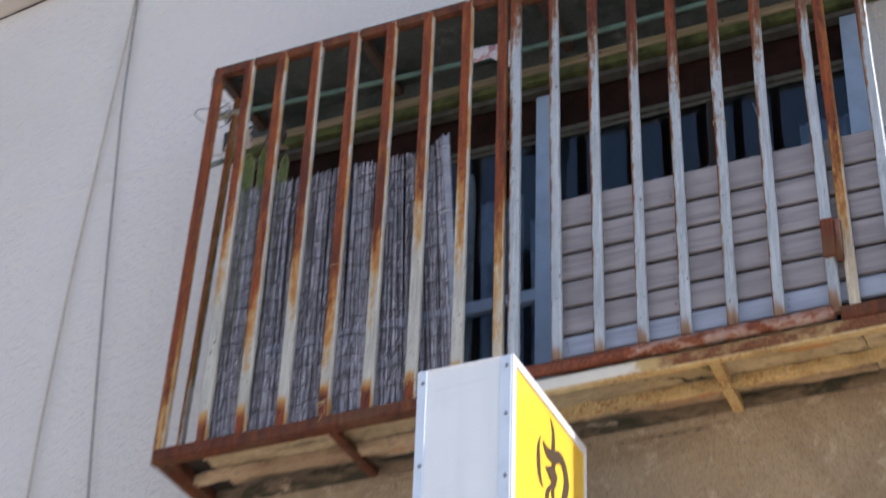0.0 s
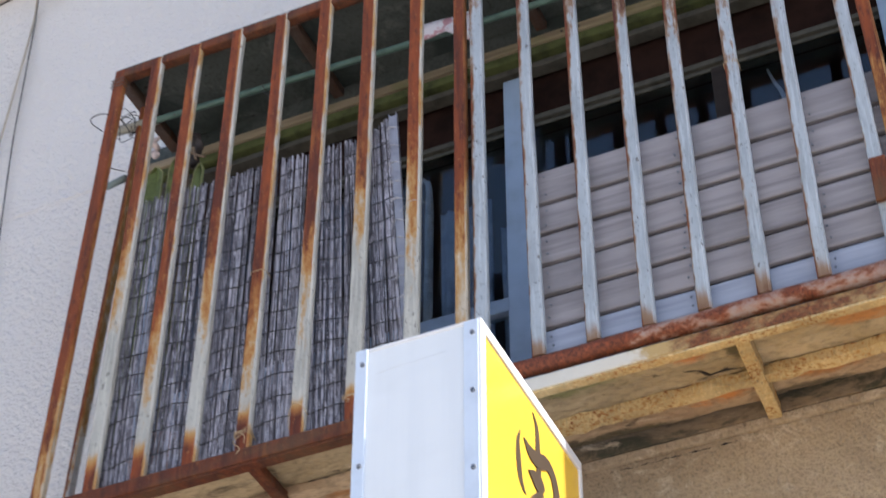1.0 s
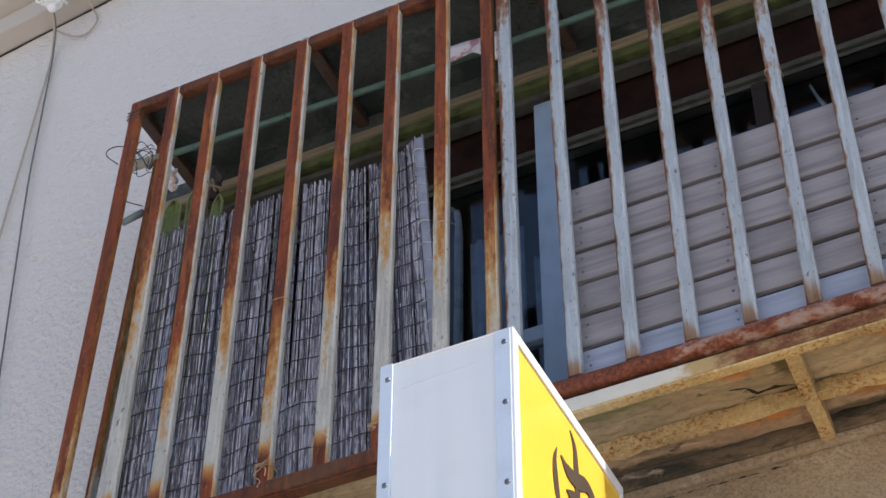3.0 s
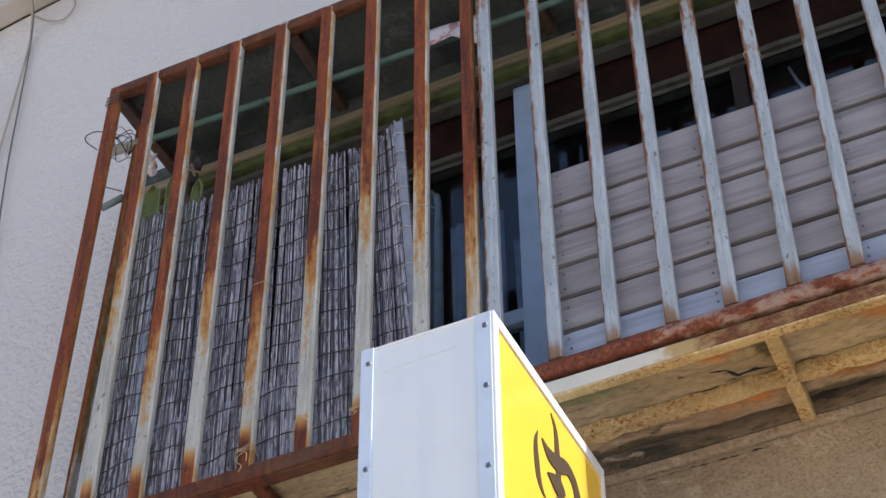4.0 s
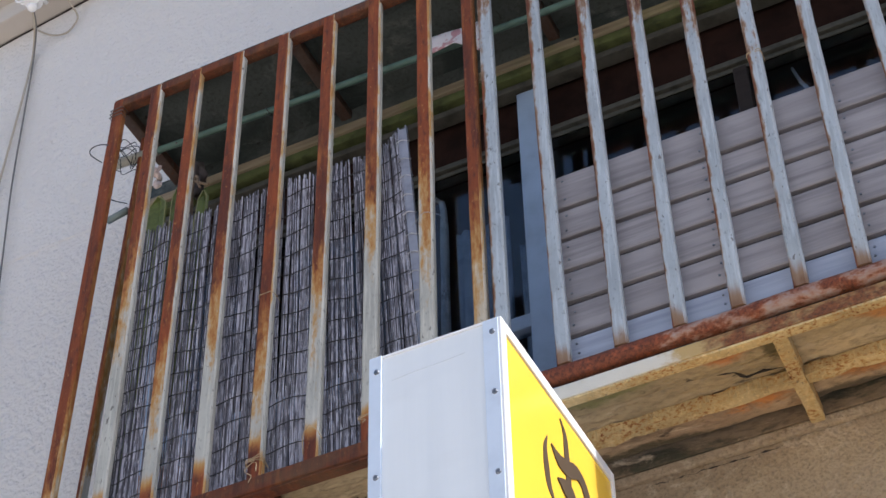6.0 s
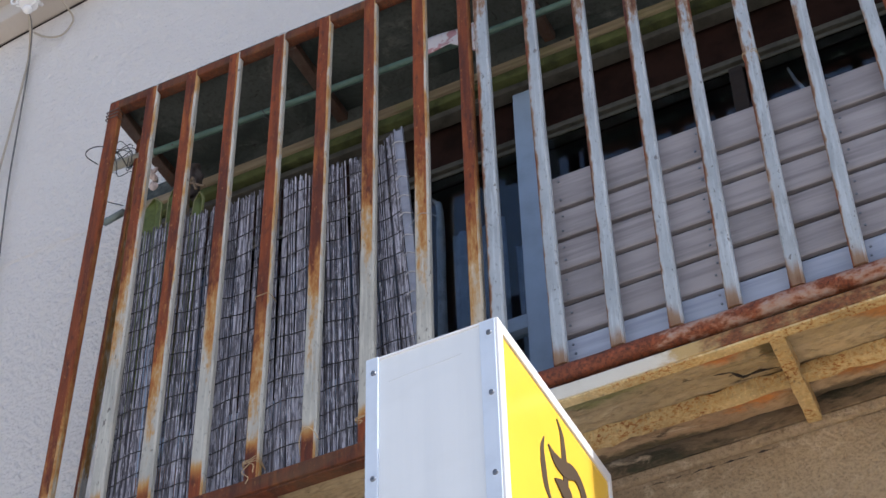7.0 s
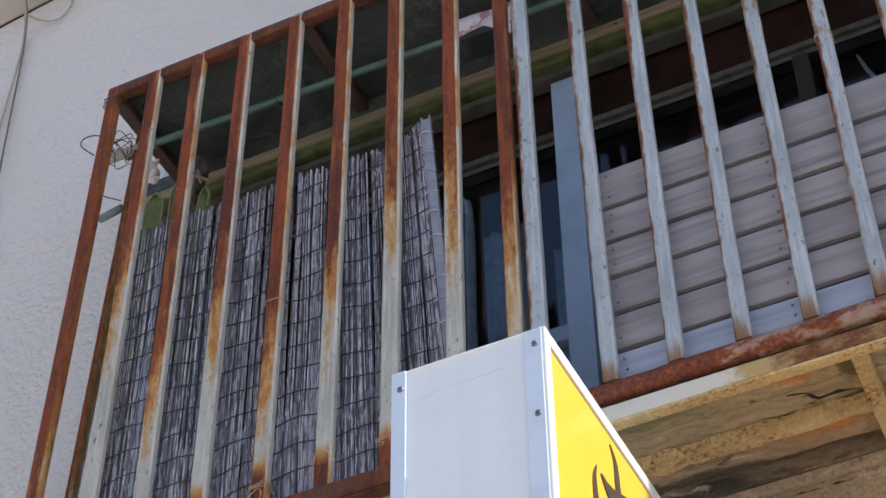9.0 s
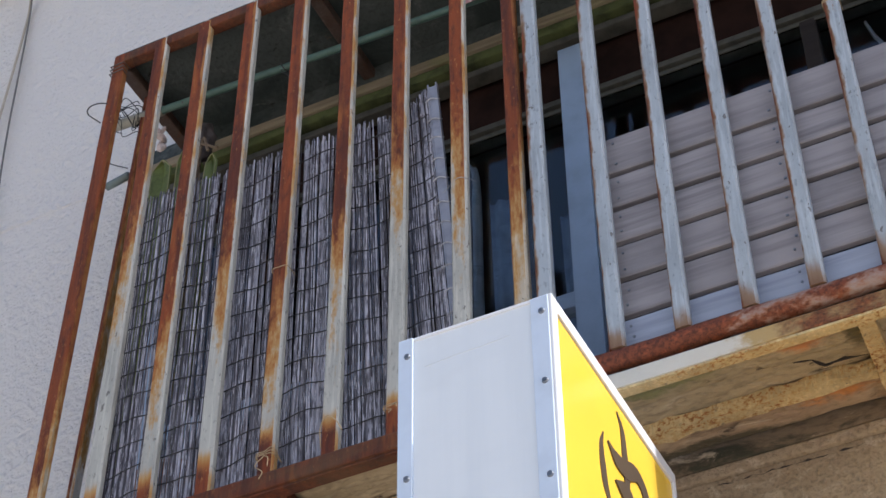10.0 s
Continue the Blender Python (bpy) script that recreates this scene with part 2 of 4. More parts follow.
M_FLOOR = grime("rotten_plank", [(0.51, 0.38, 0.24), ((0.37, 0.25, 0.155), 0.40, 0.60, 0.7), ((0.12, 0.085, 0.055), 0.54, 0.68, 1.0), ((0.66, 0.54, 0.38), 0.57, 0.70, 1.3), ((0.10, 0.07, 0.045), 0.62, 0.68, 4.0)], along=(0.4, 1, 1),
                blots=[((0.62, 0.24, 0.06), 1.312, 0.192, 0.062, 0.026), ((0.50, 0.21, 0.06), 1.50, 0.185, 0.08, 0.025), ((0.50, 0.22, 0.07), 0.60, 0.20, 0.10, 0.03), ((0.05, 0.048, 0.024), 1.08, 0.238, 0.24, 0.024), ((0.06, 0.048, 0.03), 1.45, 0.232, 0.10, 0.022), ((0.08, 0.06, 0.035), 0.25, 0.235, 0.2, 0.025)])
M_MOSSY = grime("mossy_plank", [(0.52, 0.41, 0.25), ((0.40, 0.31, 0.18), 0.42, 0.62, 0.5), ((0.12, 0.09, 0.055), 0.56, 0.69, 1.1), ((0.66, 0.55, 0.38), 0.57, 0.70, 1.4), ((0.10, 0.075, 0.045), 0.62, 0.68, 4.0)], along=(0.4, 1, 1),
                blots=[((0.22, 0.22, 0.085), 1.06, 0.045, 0.17, 0.034), ((0.56, 0.21, 0.065), 1.298, 0.052, 0.05, 0.026), ((0.10, 0.085, 0.04), 1.365, 0.06, 0.022, 0.05), ((0.52, 0.22, 0.06), 1.60, 0.06, 0.09, 0.03)])
# moss tones, darkened to carry the shade between planks and wall
M_LEDGER_SHADE = grime("dark_moss_and_shade", [(0.22, 0.16, 0.10), ((0.05, 0.048, 0.028), 0.46, 0.58, 1.0), ((0.55, 0.44, 0.30), 0.58, 0.66, 2.0)], along=(0.5, 1, 1))
M_SCREEN = weathered_wood("grey_boards", (0.37, 0.345, 0.355), (0.19, 0.175, 0.185), scale=55, spots=0.45, spot=(0.19, 0.18, 0.19))
M_SCREEN_BLUE = weathered_wood("blue_grey_board", (0.40, 0.44, 0.53), (0.26, 0.29, 0.37), scale=40)
# near-black for battens and cracks, and for painted shade in the board gaps
M_BATTEN = weathered_wood("dark_batten_gap_shade", (0.028, 0.020, 0.017), (0.014, 0.010, 0.009))
M_LINTEL = weathered_wood("lintel_wood", (0.36, 0.29, 0.19), (0.18, 0.14, 0.09), spots=0.5, spot=(0.16, 0.17, 0.05))
M_MOSS = plain("moss_strip", (0.105, 0.125, 0.04), 0.95, 0, 0.8, 16, 0.004)
M_STRIP = plain("lintel_strip", (0.085, 0.082, 0.066), 0.7, 0, 0.5, 30)
M_SHUTTER = plain("brown_shutter_box", (0.026, 0.012, 0.009), 0.85, 0, 0.6, 14)
M_SHUTTER.node_tree.nodes["Principled BSDF"].inputs["Specular IOR Level"].default_value = 0.15
M_FRAME = plain("blue_grey_window_frame", (0.34, 0.45, 0.61), 0.35, 0.0, 0.2, 12)
M_GLASS = glass("window_glass")
# dark colour stands for the unlit room
M_DARK = plain("room_painted_dim", (0.12, 0.11, 0.10), 0.9)
M_CURTAIN = plain("blue_curtain", (0.27, 0.35, 0.48), 0.9, 0, 0.35, 40)
M_GAUZE = plain("pale_gauze", (0.40, 0.44, 0.49), 0.9, 0, 0.4, 60)
M_WHITE = weathered_wood("sign_white_panel", (0.865, 0.90, 0.905), (0.80, 0.84, 0.855), along=(1, 1, 0.05), scale=18, spots=0.06, spot=(0.5, 0.5, 0.48))
M_WHITE.node_tree.nodes["Principled BSDF"].inputs["Roughness"].default_value = 0.4
M_ALU = plain("sign_aluminium_trim", (0.70, 0.79, 0.90), 0.45, 0.0, 0.1, 20)
M_SCUFF = plain("grey_scuff", (0.74, 0.78, 0.79), 0.5)
M_EDGE = plain("sign_white_edge", (0.82, 0.82, 0.82), 0.4, 0, 0.05)
M_YELLOW = plain("sign_yellow_acrylic", (0.97, 0.61, 0.06), 0.25, 0, 0.04, 8)
M_INK = plain("sign_ink", (0.085, 0.06, 0.04), 0.4)
M_STEEL = plain("grey_screw_steel", (0.25, 0.27, 0.3), 0.4, 0.8)
M_PIPE = plain("green_pole", (0.10, 0.175, 0.14), 0.55, 0, 0.35, 25)
M_SLEEVE = plain("cream_sleeve", (0.37, 0.35, 0.28), 0.6, 0, 0.3, 40)
M_POLE = plain("grey_pole", (0.20, 0.25, 0.24), 0.5, 0.2, 0.3, 25)
M_WIRE = plain("dark_wire", (0.05, 0.05, 0.05), 0.5, 0.4)
M_STRAW = plain("pale_string", (0.42, 0.31, 0.18), 0.9)
M_CORD = plain("grey_cord", (0.16, 0.155, 0.15), 0.8)
M_CORD2 = plain("tan_cord", (0.45, 0.40, 0.32), 0.8)
M_PORC = plain("white_porcelain", (0.88, 0.88, 0.87), 0.15)
M_LEAF = plain("plant_leaf", (0.16, 0.20, 0.05), 0.5, 0, 0.55, 45)
M_FLOWER = plain("withered_petal", (0.74, 0.60, 0.54), 0.8, 0, 0.5, 90)
M_RIM = plain("leaf_rim", (0.30, 0.29, 0.13), 0.5)
M_DRY = plain("dry_stem", (0.28, 0.20, 0.13), 0.9, 0, 0.4, 40)
M_BAG = plain("crumpled_grey", (0.11, 0.09, 0.085), 0.7, 0, 0.5, 60)
M_POT = plain("clay_pot", (0.35, 0.16, 0.09), 0.8)
M_CLOTH = stained_cloth("floral_cloth", (0.78, 0.75, 0.78), (0.55, 0.30, 0.33))
M_GROUND = stucco("paving", (0.55, 0.49, 0.42), (0.42, 0.37, 0.31), 20, 0.004)
M_TIE = plain("bright_tie_wire", (0.60, 0.59, 0.60), 0.35, 0.3, 0.6, 25)
M_CAP = plain("screen_end_strip", (0.35, 0.36, 0.41), 0.5, 0.2, 0.35, 30)


def reed_material():
    n = Nodes("grey_reed", 0.8)
    rnd = n.geo.outputs["Random Per Island"]
    c = n.mix(n.ramp(rnd, 0, 1), (0.07, 0.066, 0.08), (0.56, 0.55, 0.62))
    c = n.mix(n.ramp(n.noise(60, 4, (1, 1, 0.1)), 0.42, 0.72, 0, 0.75), c, (0.09, 0.085, 0.095))
    c = n.mix(n.ramp(n.noise(260, 4, (1, 1, 0.12)), 0.44, 0.62, 0, 0.8), c, (0.055, 0.05, 0.06))
    c = n.mix(n.ramp(n.noise(330, 3, (1, 1, 0.08)), 0.57, 0.64, 0, 0.8), c, (0.64, 0.63, 0.69))
    n.color(c)
    n.bump(n.noise(300, 3, (1, 1, 0.05)), 0.4, 0.001)
    return n.m


M_REED = reed_material()

# ---- mesh helpers ----


def finish(name, bm, material, parent=None, label="", smooth=False):
    me = bpy.data.meshes.new(name)
    bm.normal_update()
    bm.to_mesh(me)
    bm.free()
    me.materials.append(material)
    if smooth:
        for f in me.polygons:
            f.use_smooth = True
    ob = new(name, me)
    ob.color = (0.5, 0.5, 0.5, 1)
    if parent:
        ob.parent = parent
    if label:
        tagged(ob, label)
    return ob


def part(name, bm, material, parent, label="", smooth=False):
    return finish(name, bm, material, parent, label, smooth)


def empty(name, label, category, group="", kind=""):
    ob = new(name)
    ob.empty_display_size = 0.05
    return tagged(ob, label, category, group, kind)


def add_box(bm, lo, hi, bevel=0.0, twist=None):
    lo, hi = Vector(lo), Vector(hi)
    c, s = (lo + hi) / 2, hi - lo
    m = Matrix.Translation(c) @ (twist or Matrix()) @ Matrix.Diagonal((*s, 1))
    made = bmesh.ops.create_cube(bm, size=1, matrix=m)["verts"]
    if bevel:
        edges = {e for v in made for e in v.link_edges}
        bmesh.ops.bevel(bm, geom=list(edges), offset=bevel, segments=2, affect="EDGES", profile=0.6)
    return bm


def box(lo, hi, bevel=0.0, twist=None):
    return add_box(bmesh.new(), lo, hi, bevel, twist)


def wobbly(bm, amount, scale):
    """Lets a long piece wander slightly from its line."""
    for v in bm.verts:
        p = v.co * scale
        v.co += Vector((noise.noise(p), noise.noise(p + Vector((7, 0, 0))), noise.noise(p + Vector((0, 9, 0))))) * amount
    return bm


def add_tube(bm, pts, radius, sides=8, taper=None):
    """A round tube along points."""
    pts = [Vector(p) for p in pts]
    rings = []
    for i, p in enumerate(pts):
        d = (pts[min(i + 1, len(pts) - 1)] - pts[max(i - 1, 0)]).normalized()
        a = d.orthogonal().normalized() if i == 0 else (a - d * a.dot(d)).normalized()
        b = d.cross(a)
        r = radius * (taper(i / (len(pts) - 1)) if taper else 1)
        rings.append([bm.verts.new(p + (a * math.cos(k * math.tau / sides) + b * math.sin(k * math.tau / sides)) * r) for k in range(sides)])
    for r0, r1 in zip(rings, rings[1:]):
        for k in range(sides):
            bm.faces.new((r0[k], r0[(k + 1) % sides], r1[(k + 1) % sides], r1[k]))
    bm.faces.new(rings[0][::-1])
    bm.faces.new(rings[-1])
    return bm


def tube(pts, radius, sides=8, taper=None):
    return add_tube(bmesh.new(), pts, radius, sides, taper)


def smooth_path(pts, n=8):
    """Catmull-Rom points through pts."""
    p = [Vector(q) for q in pts]
    p = [p[0] * 2 - p[1], *p, p[-1] * 2 - p[-2]]
    out = []
    for i in range(1, len(p) - 2):
        for k in range(n):
            t = k / n
            a, b, c, d = p[i - 1:i + 3]
            out.append(0.5 * (2 * b + (c - a) * t + (2 * a - 5 * b + 4 * c - d) * t * t + (3 * b - a - 3 * c + d) * t ** 3))
    return out + [p[-2]]


def add_prism(bm, outline, to3d, depth):
    """A flat shape with thickness; outline in 2D, to3d(u, v, w) places it."""
    a = [bm.verts.new(to3d(u, v, 0)) for u, v in outline]
    b = [bm.verts.new(to3d(u, v, depth)) for u, v in outline]
    n = len(outline)
    bm.faces.new(a[::-1])
    bm.faces.new(b)
    for k in range(n):
        bm.faces.new((a[k], a[(k + 1) % n], b[(k + 1) % n], b[k]))
    return bm


# ---- the setting: street, facade, added sun-blocking wall ----
WALL_Y = 0.27          # face of the upper facade
Z_BASE = 3.912         # underside of the cage, top of the lower wall

g = bmesh.new()
bmesh.ops.create_grid(g, x_segments=8, y_segments=8, size=400)
tagged(finish("ground", g, M_GROUND), "pale sunlit street paving in front of the house", "ground", kind="structure")

w = box((-7, 0.268, 0), (2.2, 0.55, 3.95))
tagged(finish("wall_lower", w, M_LOWER), "rough tan rendered wall of the ground floor", "wall", kind="structure")
OPEN_X0, OPEN_X1, OPEN_Z0, OPEN_Z1 = -0.05, 1.76, 3.99, 5.10
for name, lo, hi in (("wall_upper_west", (-7, WALL_Y, Z_BASE), (OPEN_X0, 0.47, 8.4)),
                     ("wall_upper_east", (OPEN_X1, WALL_Y, Z_BASE), (2.2, 0.47, 8.4)),
                     ("wall_upper_sill", (OPEN_X0, WALL_Y, Z_BASE), (OPEN_X1, 0.47, OPEN_Z0)),
                     ("wall_upper_head", (OPEN_X0, WALL_Y, OPEN_Z1), (OPEN_X1, 0.47, 8.4))):
    tagged(finish(name, box(lo, hi), M_WALL), "white stucco wall of the upper floor", "wall", kind="structure")
# string course above
sc = bmesh.new()
add_box(sc, (-7, 0.205, 5.975), (2.2, WALL_Y, 6.045), 0.006)
add_box(sc, (-7, 0.16, 6.045), (2.2, WALL_Y, 6.24), 0.008)
for v in sc.verts:
    v.co.z += 0.17 * (v.co.x + 0.62)
tagged(finish("trim_string_course", sc, M_LEDGE), "stepped cream painted string course along the facade", "trim", kind="structure")
pts = [(-1.6 + 0.04 * i, WALL_Y - 0.001, 5.972 + 0.17 * (-0.98 + 0.04 * i) + 0.003 * noise.noise(Vector((i * 0.6, 7, 1)))) for i in range(60)]
tagged(finish("trim_course_joint", tube(pts, 0.0042, 5, lambda f: 0.7 + 0.5 * noise.noise(Vector((f * 30, 1, 8)))), M_BATTEN), "dark open joint under the string course", "joint", kind="structure")
# a ragged seam in the stucco
pts = [(-0.9 + 0.05 * i, WALL_Y + 0.001, 5.075 + 0.028 * i / 16 + 0.006 * noise.noise(Vector((i * 0.7, 3, 1)))) for i in range(20)]
tagged(finish("trim_stucco_seam", tube(pts, 0.0040, 5), M_WALL), "thin ragged seam in the white stucco", "seam", kind="structure")
# crack under the top edge of the lower wall
pts = [(1.06 + 0.008 * i, 0.2675, 3.890 + 0.0035 * noise.noise(Vector((i * 0.5, 5, 1)))) for i in range(34)]
tagged(finish("trim_render_crack", tube(pts, 0.0034, 5, lambda f: max(0.02, 1.9 * noise.noise(Vector((f * 14, 2, 4))))), M_BATTEN), "dark broken crack below the wall's top edge", "crack", kind="structure")
# unseen block, added only to keep the sun off the facade
nb = box((2.2, -0.006, 0), (16, 8, 10.5), 0.004)
tagged(finish("wall_neighbour", nb, M_WALL), "unseen white stuccoed wall added to block the sun", "wall", kind="structure")
# the room behind the window, its shade put into dark wall colour
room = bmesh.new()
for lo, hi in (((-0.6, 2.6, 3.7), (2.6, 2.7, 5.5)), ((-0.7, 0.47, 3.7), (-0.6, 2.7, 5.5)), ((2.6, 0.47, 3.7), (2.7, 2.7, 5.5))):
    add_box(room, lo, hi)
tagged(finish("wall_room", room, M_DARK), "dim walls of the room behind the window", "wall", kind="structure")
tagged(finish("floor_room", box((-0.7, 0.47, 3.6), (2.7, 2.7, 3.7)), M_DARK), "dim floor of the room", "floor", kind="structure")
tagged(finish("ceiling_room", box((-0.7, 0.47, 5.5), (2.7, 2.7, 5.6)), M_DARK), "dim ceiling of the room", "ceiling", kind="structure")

# ---- window with its head ----
win = empty("window_1", "wide sliding window with blue-grey metal frame and dark glass", "window", kind="structure")
# added roof-coloured strip; darkens white wall that would show too bright under the roof
part("head_board", box((OPEN_X0 - 0.06, 0.262, 5.0885), (OPEN_X1 + 0.1, 0.2705, 5.156)), M_ROOF, win, "added dark strip covering the wall above the batten")
part("head_batten", box((OPEN_X0 - 0.04, 0.24, 5.064), (OPEN_X1 + 0.08, 0.268, 5.088), 0.003), M_LINTEL, win, "weathered wooden batten with nail holes")
mm = bmesh.new()
add_box(mm, (OPEN_X0 - 0.04, 0.246, 5.039), (OPEN_X1 + 0.08, 0.275, 5.063), 0.004)
part("moss_strip", mm, M_MOSS, win, "green mossy strip under the batten")
part("head_rail", box((OPEN_X0, 0.256, 5.010), (OPEN_X1, 0.29, 5.026), 0.003), M_STRIP, win, "grey metal head rail")
part("shutter_box", box((OPEN_X0, 0.30, 4.895), (OPEN_X1, 0.36, 5.05), 0.003), M_SHUTTER, win, "dark brown shutter box")
part("track", box((OPEN_X0, 0.288, 4.880), (OPEN_X1, 0.33, 4.894), 0.002), M_STRIP, win, "thin olive-grey track")
part("track_lip", box((OPEN_X0, 0.297, 4.868), (OPEN_X1, 0.33, 4.8785), 0.002), M_STRIP, win, "narrow lower lip of the track")
for lo, hi in (((0.872, 0.25, 3.99), (0.921, 0.31, 4.985)), ((1.70, 0.25, 3.99), (1.758, 0.31, 5.0)), ((OPEN_X0, 0.28, 3.99), (0.0, 0.32, 4.87))):
    part("window_frame", box(lo, hi, 0.003), M_FRAME, win)
part("sash_rail", box((0.0, 0.285, 4.36), (0.871, 0.315, 4.395), 0.003), M_FRAME, win)
part("window_sill", box((OPEN_X0, 0.26, 3.992), (OPEN_X1, 0.35, 4.02), 0.003), M_FRAME, win)
for x0, x1, y in ((0.0, 0.872, 0.30), (0.921, 1.33, 0.30), (1.36, 1.70, 0.30)):
    p = part("pane", box((x0, y, 4.02), (x1, y + 0.005, 4.868)), M_GLASS, win)
    p.visible_shadow = False
part("meeting_stile", box((1.33, 0.29, 4.02), (1.36, 0.325, 4.868), 0.003), M_BATTEN, win, "dark meeting stile")


def curtain(x0, x1, z0, z1, y, folds, label):
    bm = bmesh.new()
    cols = []
    n = folds * 6
    for i in range(n + 1):
        f = i / n
        x = x0 + (x1 - x0) * f
        col = []
        for k in range(9):
            z = z1 + (z0 - z1) * k / 8
            d = 0.012 * (0.4 + 0.6 * k / 8) * math.sin(f * folds * math.tau + 0.4 * k)
            col.append(bm.verts.new((x + 0.004 * noise.noise(Vector((f * 5, k * 0.4, x0))), y + d, z)))
        cols.append(col)
    for a, b in zip(cols, cols[1:]):
        for k in range(8):
            bm.faces.new((a[k], a[k + 1], b[k + 1], b[k]))
    ob = finish("curtain", bm, M_CURTAIN, smooth=True)
    ob.modifiers.new("cloth", "SOLIDIFY").thickness = 0.002
    return tagged(ob, label, "curtain", "curtains behind the window")


curtain(0.668, 0.79, 3.75, 4.765, 0.372, 4, "hanging blue curtain behind the sliding window")
curtain(0.80, 0.868, 3.75, 4.70, 0.40, 2, "short blue curtain in the dim gap beside the frame")
for x0, x1 in ((0.97, 1.03), (1.10, 1.17), (1.21, 1.26), (1.29, 1.335), (1.40, 1.46)):
    curtain(x0, x1, 3.75, 4.715, 0.37, 2, "narrow blue curtain strip behind dark glass")
curtain(1.55, 1.68, 3.75, 4.78, 0.37, 4, "bunched pale blue curtain beside the window frame")



def gauze(pts, wd, label):
    """A limp pale strip of gauze hanging behind the glass."""
    bm = bmesh.new()
    path = smooth_path(pts, 6)
    rows = []
    for i, p in enumerate(path):
        f = i / (len(path) - 1)
        k = wd * (0.35 + 0.65 * f) * (1 + 0.25 * noise.noise(Vector((f * 9, wd * 90, 1))))
        rows.append([bm.verts.new(p + Vector((u * k, 0.004 * math.sin(u * 5 + f * 4), 0))) for u in (-1, -0.4, 0.3, 1)])
    for a, b in zip(rows, rows[1:]):
        for k in range(3):
            bm.faces.new((a[k], a[k + 1], b[k + 1], b[k]))
    ob = finish("gauze_strip", bm, M_GAUZE, smooth=True)
    ob.modifiers.new("cloth", "SOLIDIFY").thickness = 0.0015
    return tagged(ob, label, "curtain", "curtains behind the window")


gauze([(0.632, 0.345, 4.866), (0.640, 0.345, 4.855), (0.650, 0.345, 4.83), (0.652, 0.345, 4.70), (0.650, 0.345, 4.25)], 0.010, "narrow pale curtain strip knotted at its head")
gauze([(1.440, 0.345, 4.866), (1.452, 0.345, 4.82), (1.464, 0.345, 4.78), (1.475, 0.345, 4.70)], 0.006, "limp pale gauze scrap behind dark glass")

# ---- the cage ----
Z_FOOT, Z_TOP = 3.950, 5.155
cage = empty("window_cage", "rust-streaked steel bar cage hung on the facade", "balcony cage")


def lean(x):
    """How far an upright's foot stands off to the side of its head: the old cage has spread."""
    return float(np.interp(x, [0, 0.11, 0.22, 0.44, 0.60, 0.77, 0.90, 1.03, 1.34, 1.55, 1.65, 1.71, 1.8], [-0.040, -0.019, -0.013, -0.010, -0.006, 0.0, 0.006, 0.011, 0.009, 0.008, 0.022, 0.024, 0.024]))


def upright(name, x, y, z0, z1, mat, parent, w=0.030, d=0.017, wander=0.001, wear=0.5, splay=0.0):
    """A flat steel upright, its front at y, with worn edges; its origin lies on its own axis."""
    bm = bmesh.new()
    n = 26
    rings = []
    h, c = w / 2, 0.0035
    sq = [(-h + c, 0), (h - c, 0), (h, c), (h, d - c), (h - c, d), (-h + c, d), (-h, d - c), (-h, c)]
    for i in range(n + 1):
        z = z0 + (z1 - z0) * i / n
        dx = wander * noise.noise(Vector((x * 31, y * 17, i * 0.25)))
        dx += lean(x) * (4.6 - z) / 1.155 - splay * (5.1 - z)
        rings.append([bm.verts.new((dx + a + 0.0004 * noise.noise(Vector((x * 50 + k, 3, z * 40))), b, z)) for k, (a, b) in enumerate(sq)])
    for r0, r1 in zip(rings, rings[1:]):
        for k in range(8):
            bm.faces.new((r0[k], r0[(k + 1) % 8], r1[(k + 1) % 8], r1[k]))
    bm.faces.new(rings[0][::-1])
    bm.faces.new(rings[-1])
    ob = part(name, bm, mat, parent)
    ob.location = (x, y, 0)
    ob.color = (wear, wear, wear, 1)
    return ob


X_END = 2.02
upright("corner_post", -0.001, 0.0, 3.925, Z_TOP, M_CORNER, cage, 0.028, 0.02)
for x, wear in ((0.109, 0.40), (0.213, 0.64), (0.323, 0.52), (0.437, 0.80), (0.549, 0.52), (0.660, 0.42), (0.775, 0.47)):
    upright("bar", x, 0.0, Z_FOOT, Z_TOP - 0.002, M_BAR_L, cage, wear=wear)
upright("post", 0.877, 0.0, Z_FOOT + 0.005, Z_TOP, M_POST, cage, 0.026, 0.018)
upright("post", 1.703, 0.0, Z_FOOT + 0.005, Z_TOP, M_POST, cage, 0.025, 0.018)
upright("post", 1.806, -0.012, Z_FOOT + 0.005, Z_TOP, M_BAR_R, cage, 0.026, 0.020)
upright("bar", 1.905, 0.0, Z_FOOT, Z_TOP - 0.002, M_BAR_R, cage)
upright("corner_post", X_END, 0.0, 3.955, Z_TOP, M_CORNER, cage, 0.028, 0.02)
upright("side_bar", 0.002, 0.10, Z_FOOT, Z_TOP - 0.02, M_SIDE, cage, 0.013, 0.026, splay=0.012)
upright("side_bar", X_END, 0.115, Z_FOOT, Z_TOP - 0.02, M_POST, cage, 0.022, 0.018)
part("top_rail", wobbly(box((0.006, 0.001, Z_TOP - 0.022), (X_END + 0.014, 0.026, Z_TOP + 0.002), 0.003), 0.0008, 3), M_RAIL, cage, "rusted top rail")
part("bottom_rail", wobbly(box((-0.034, -0.003, 3.921), (0.888, 0.025, 3.953), 0.004), 0.0008, 9), M_RAIL, cage, "deeply rusted bottom rail")
part("bottom_rail", box((1.685, -0.003, 3.937), (X_END + 0.014, 0.025, 3.970), 0.003), M_RAIL, cage, "rusted bottom rail")
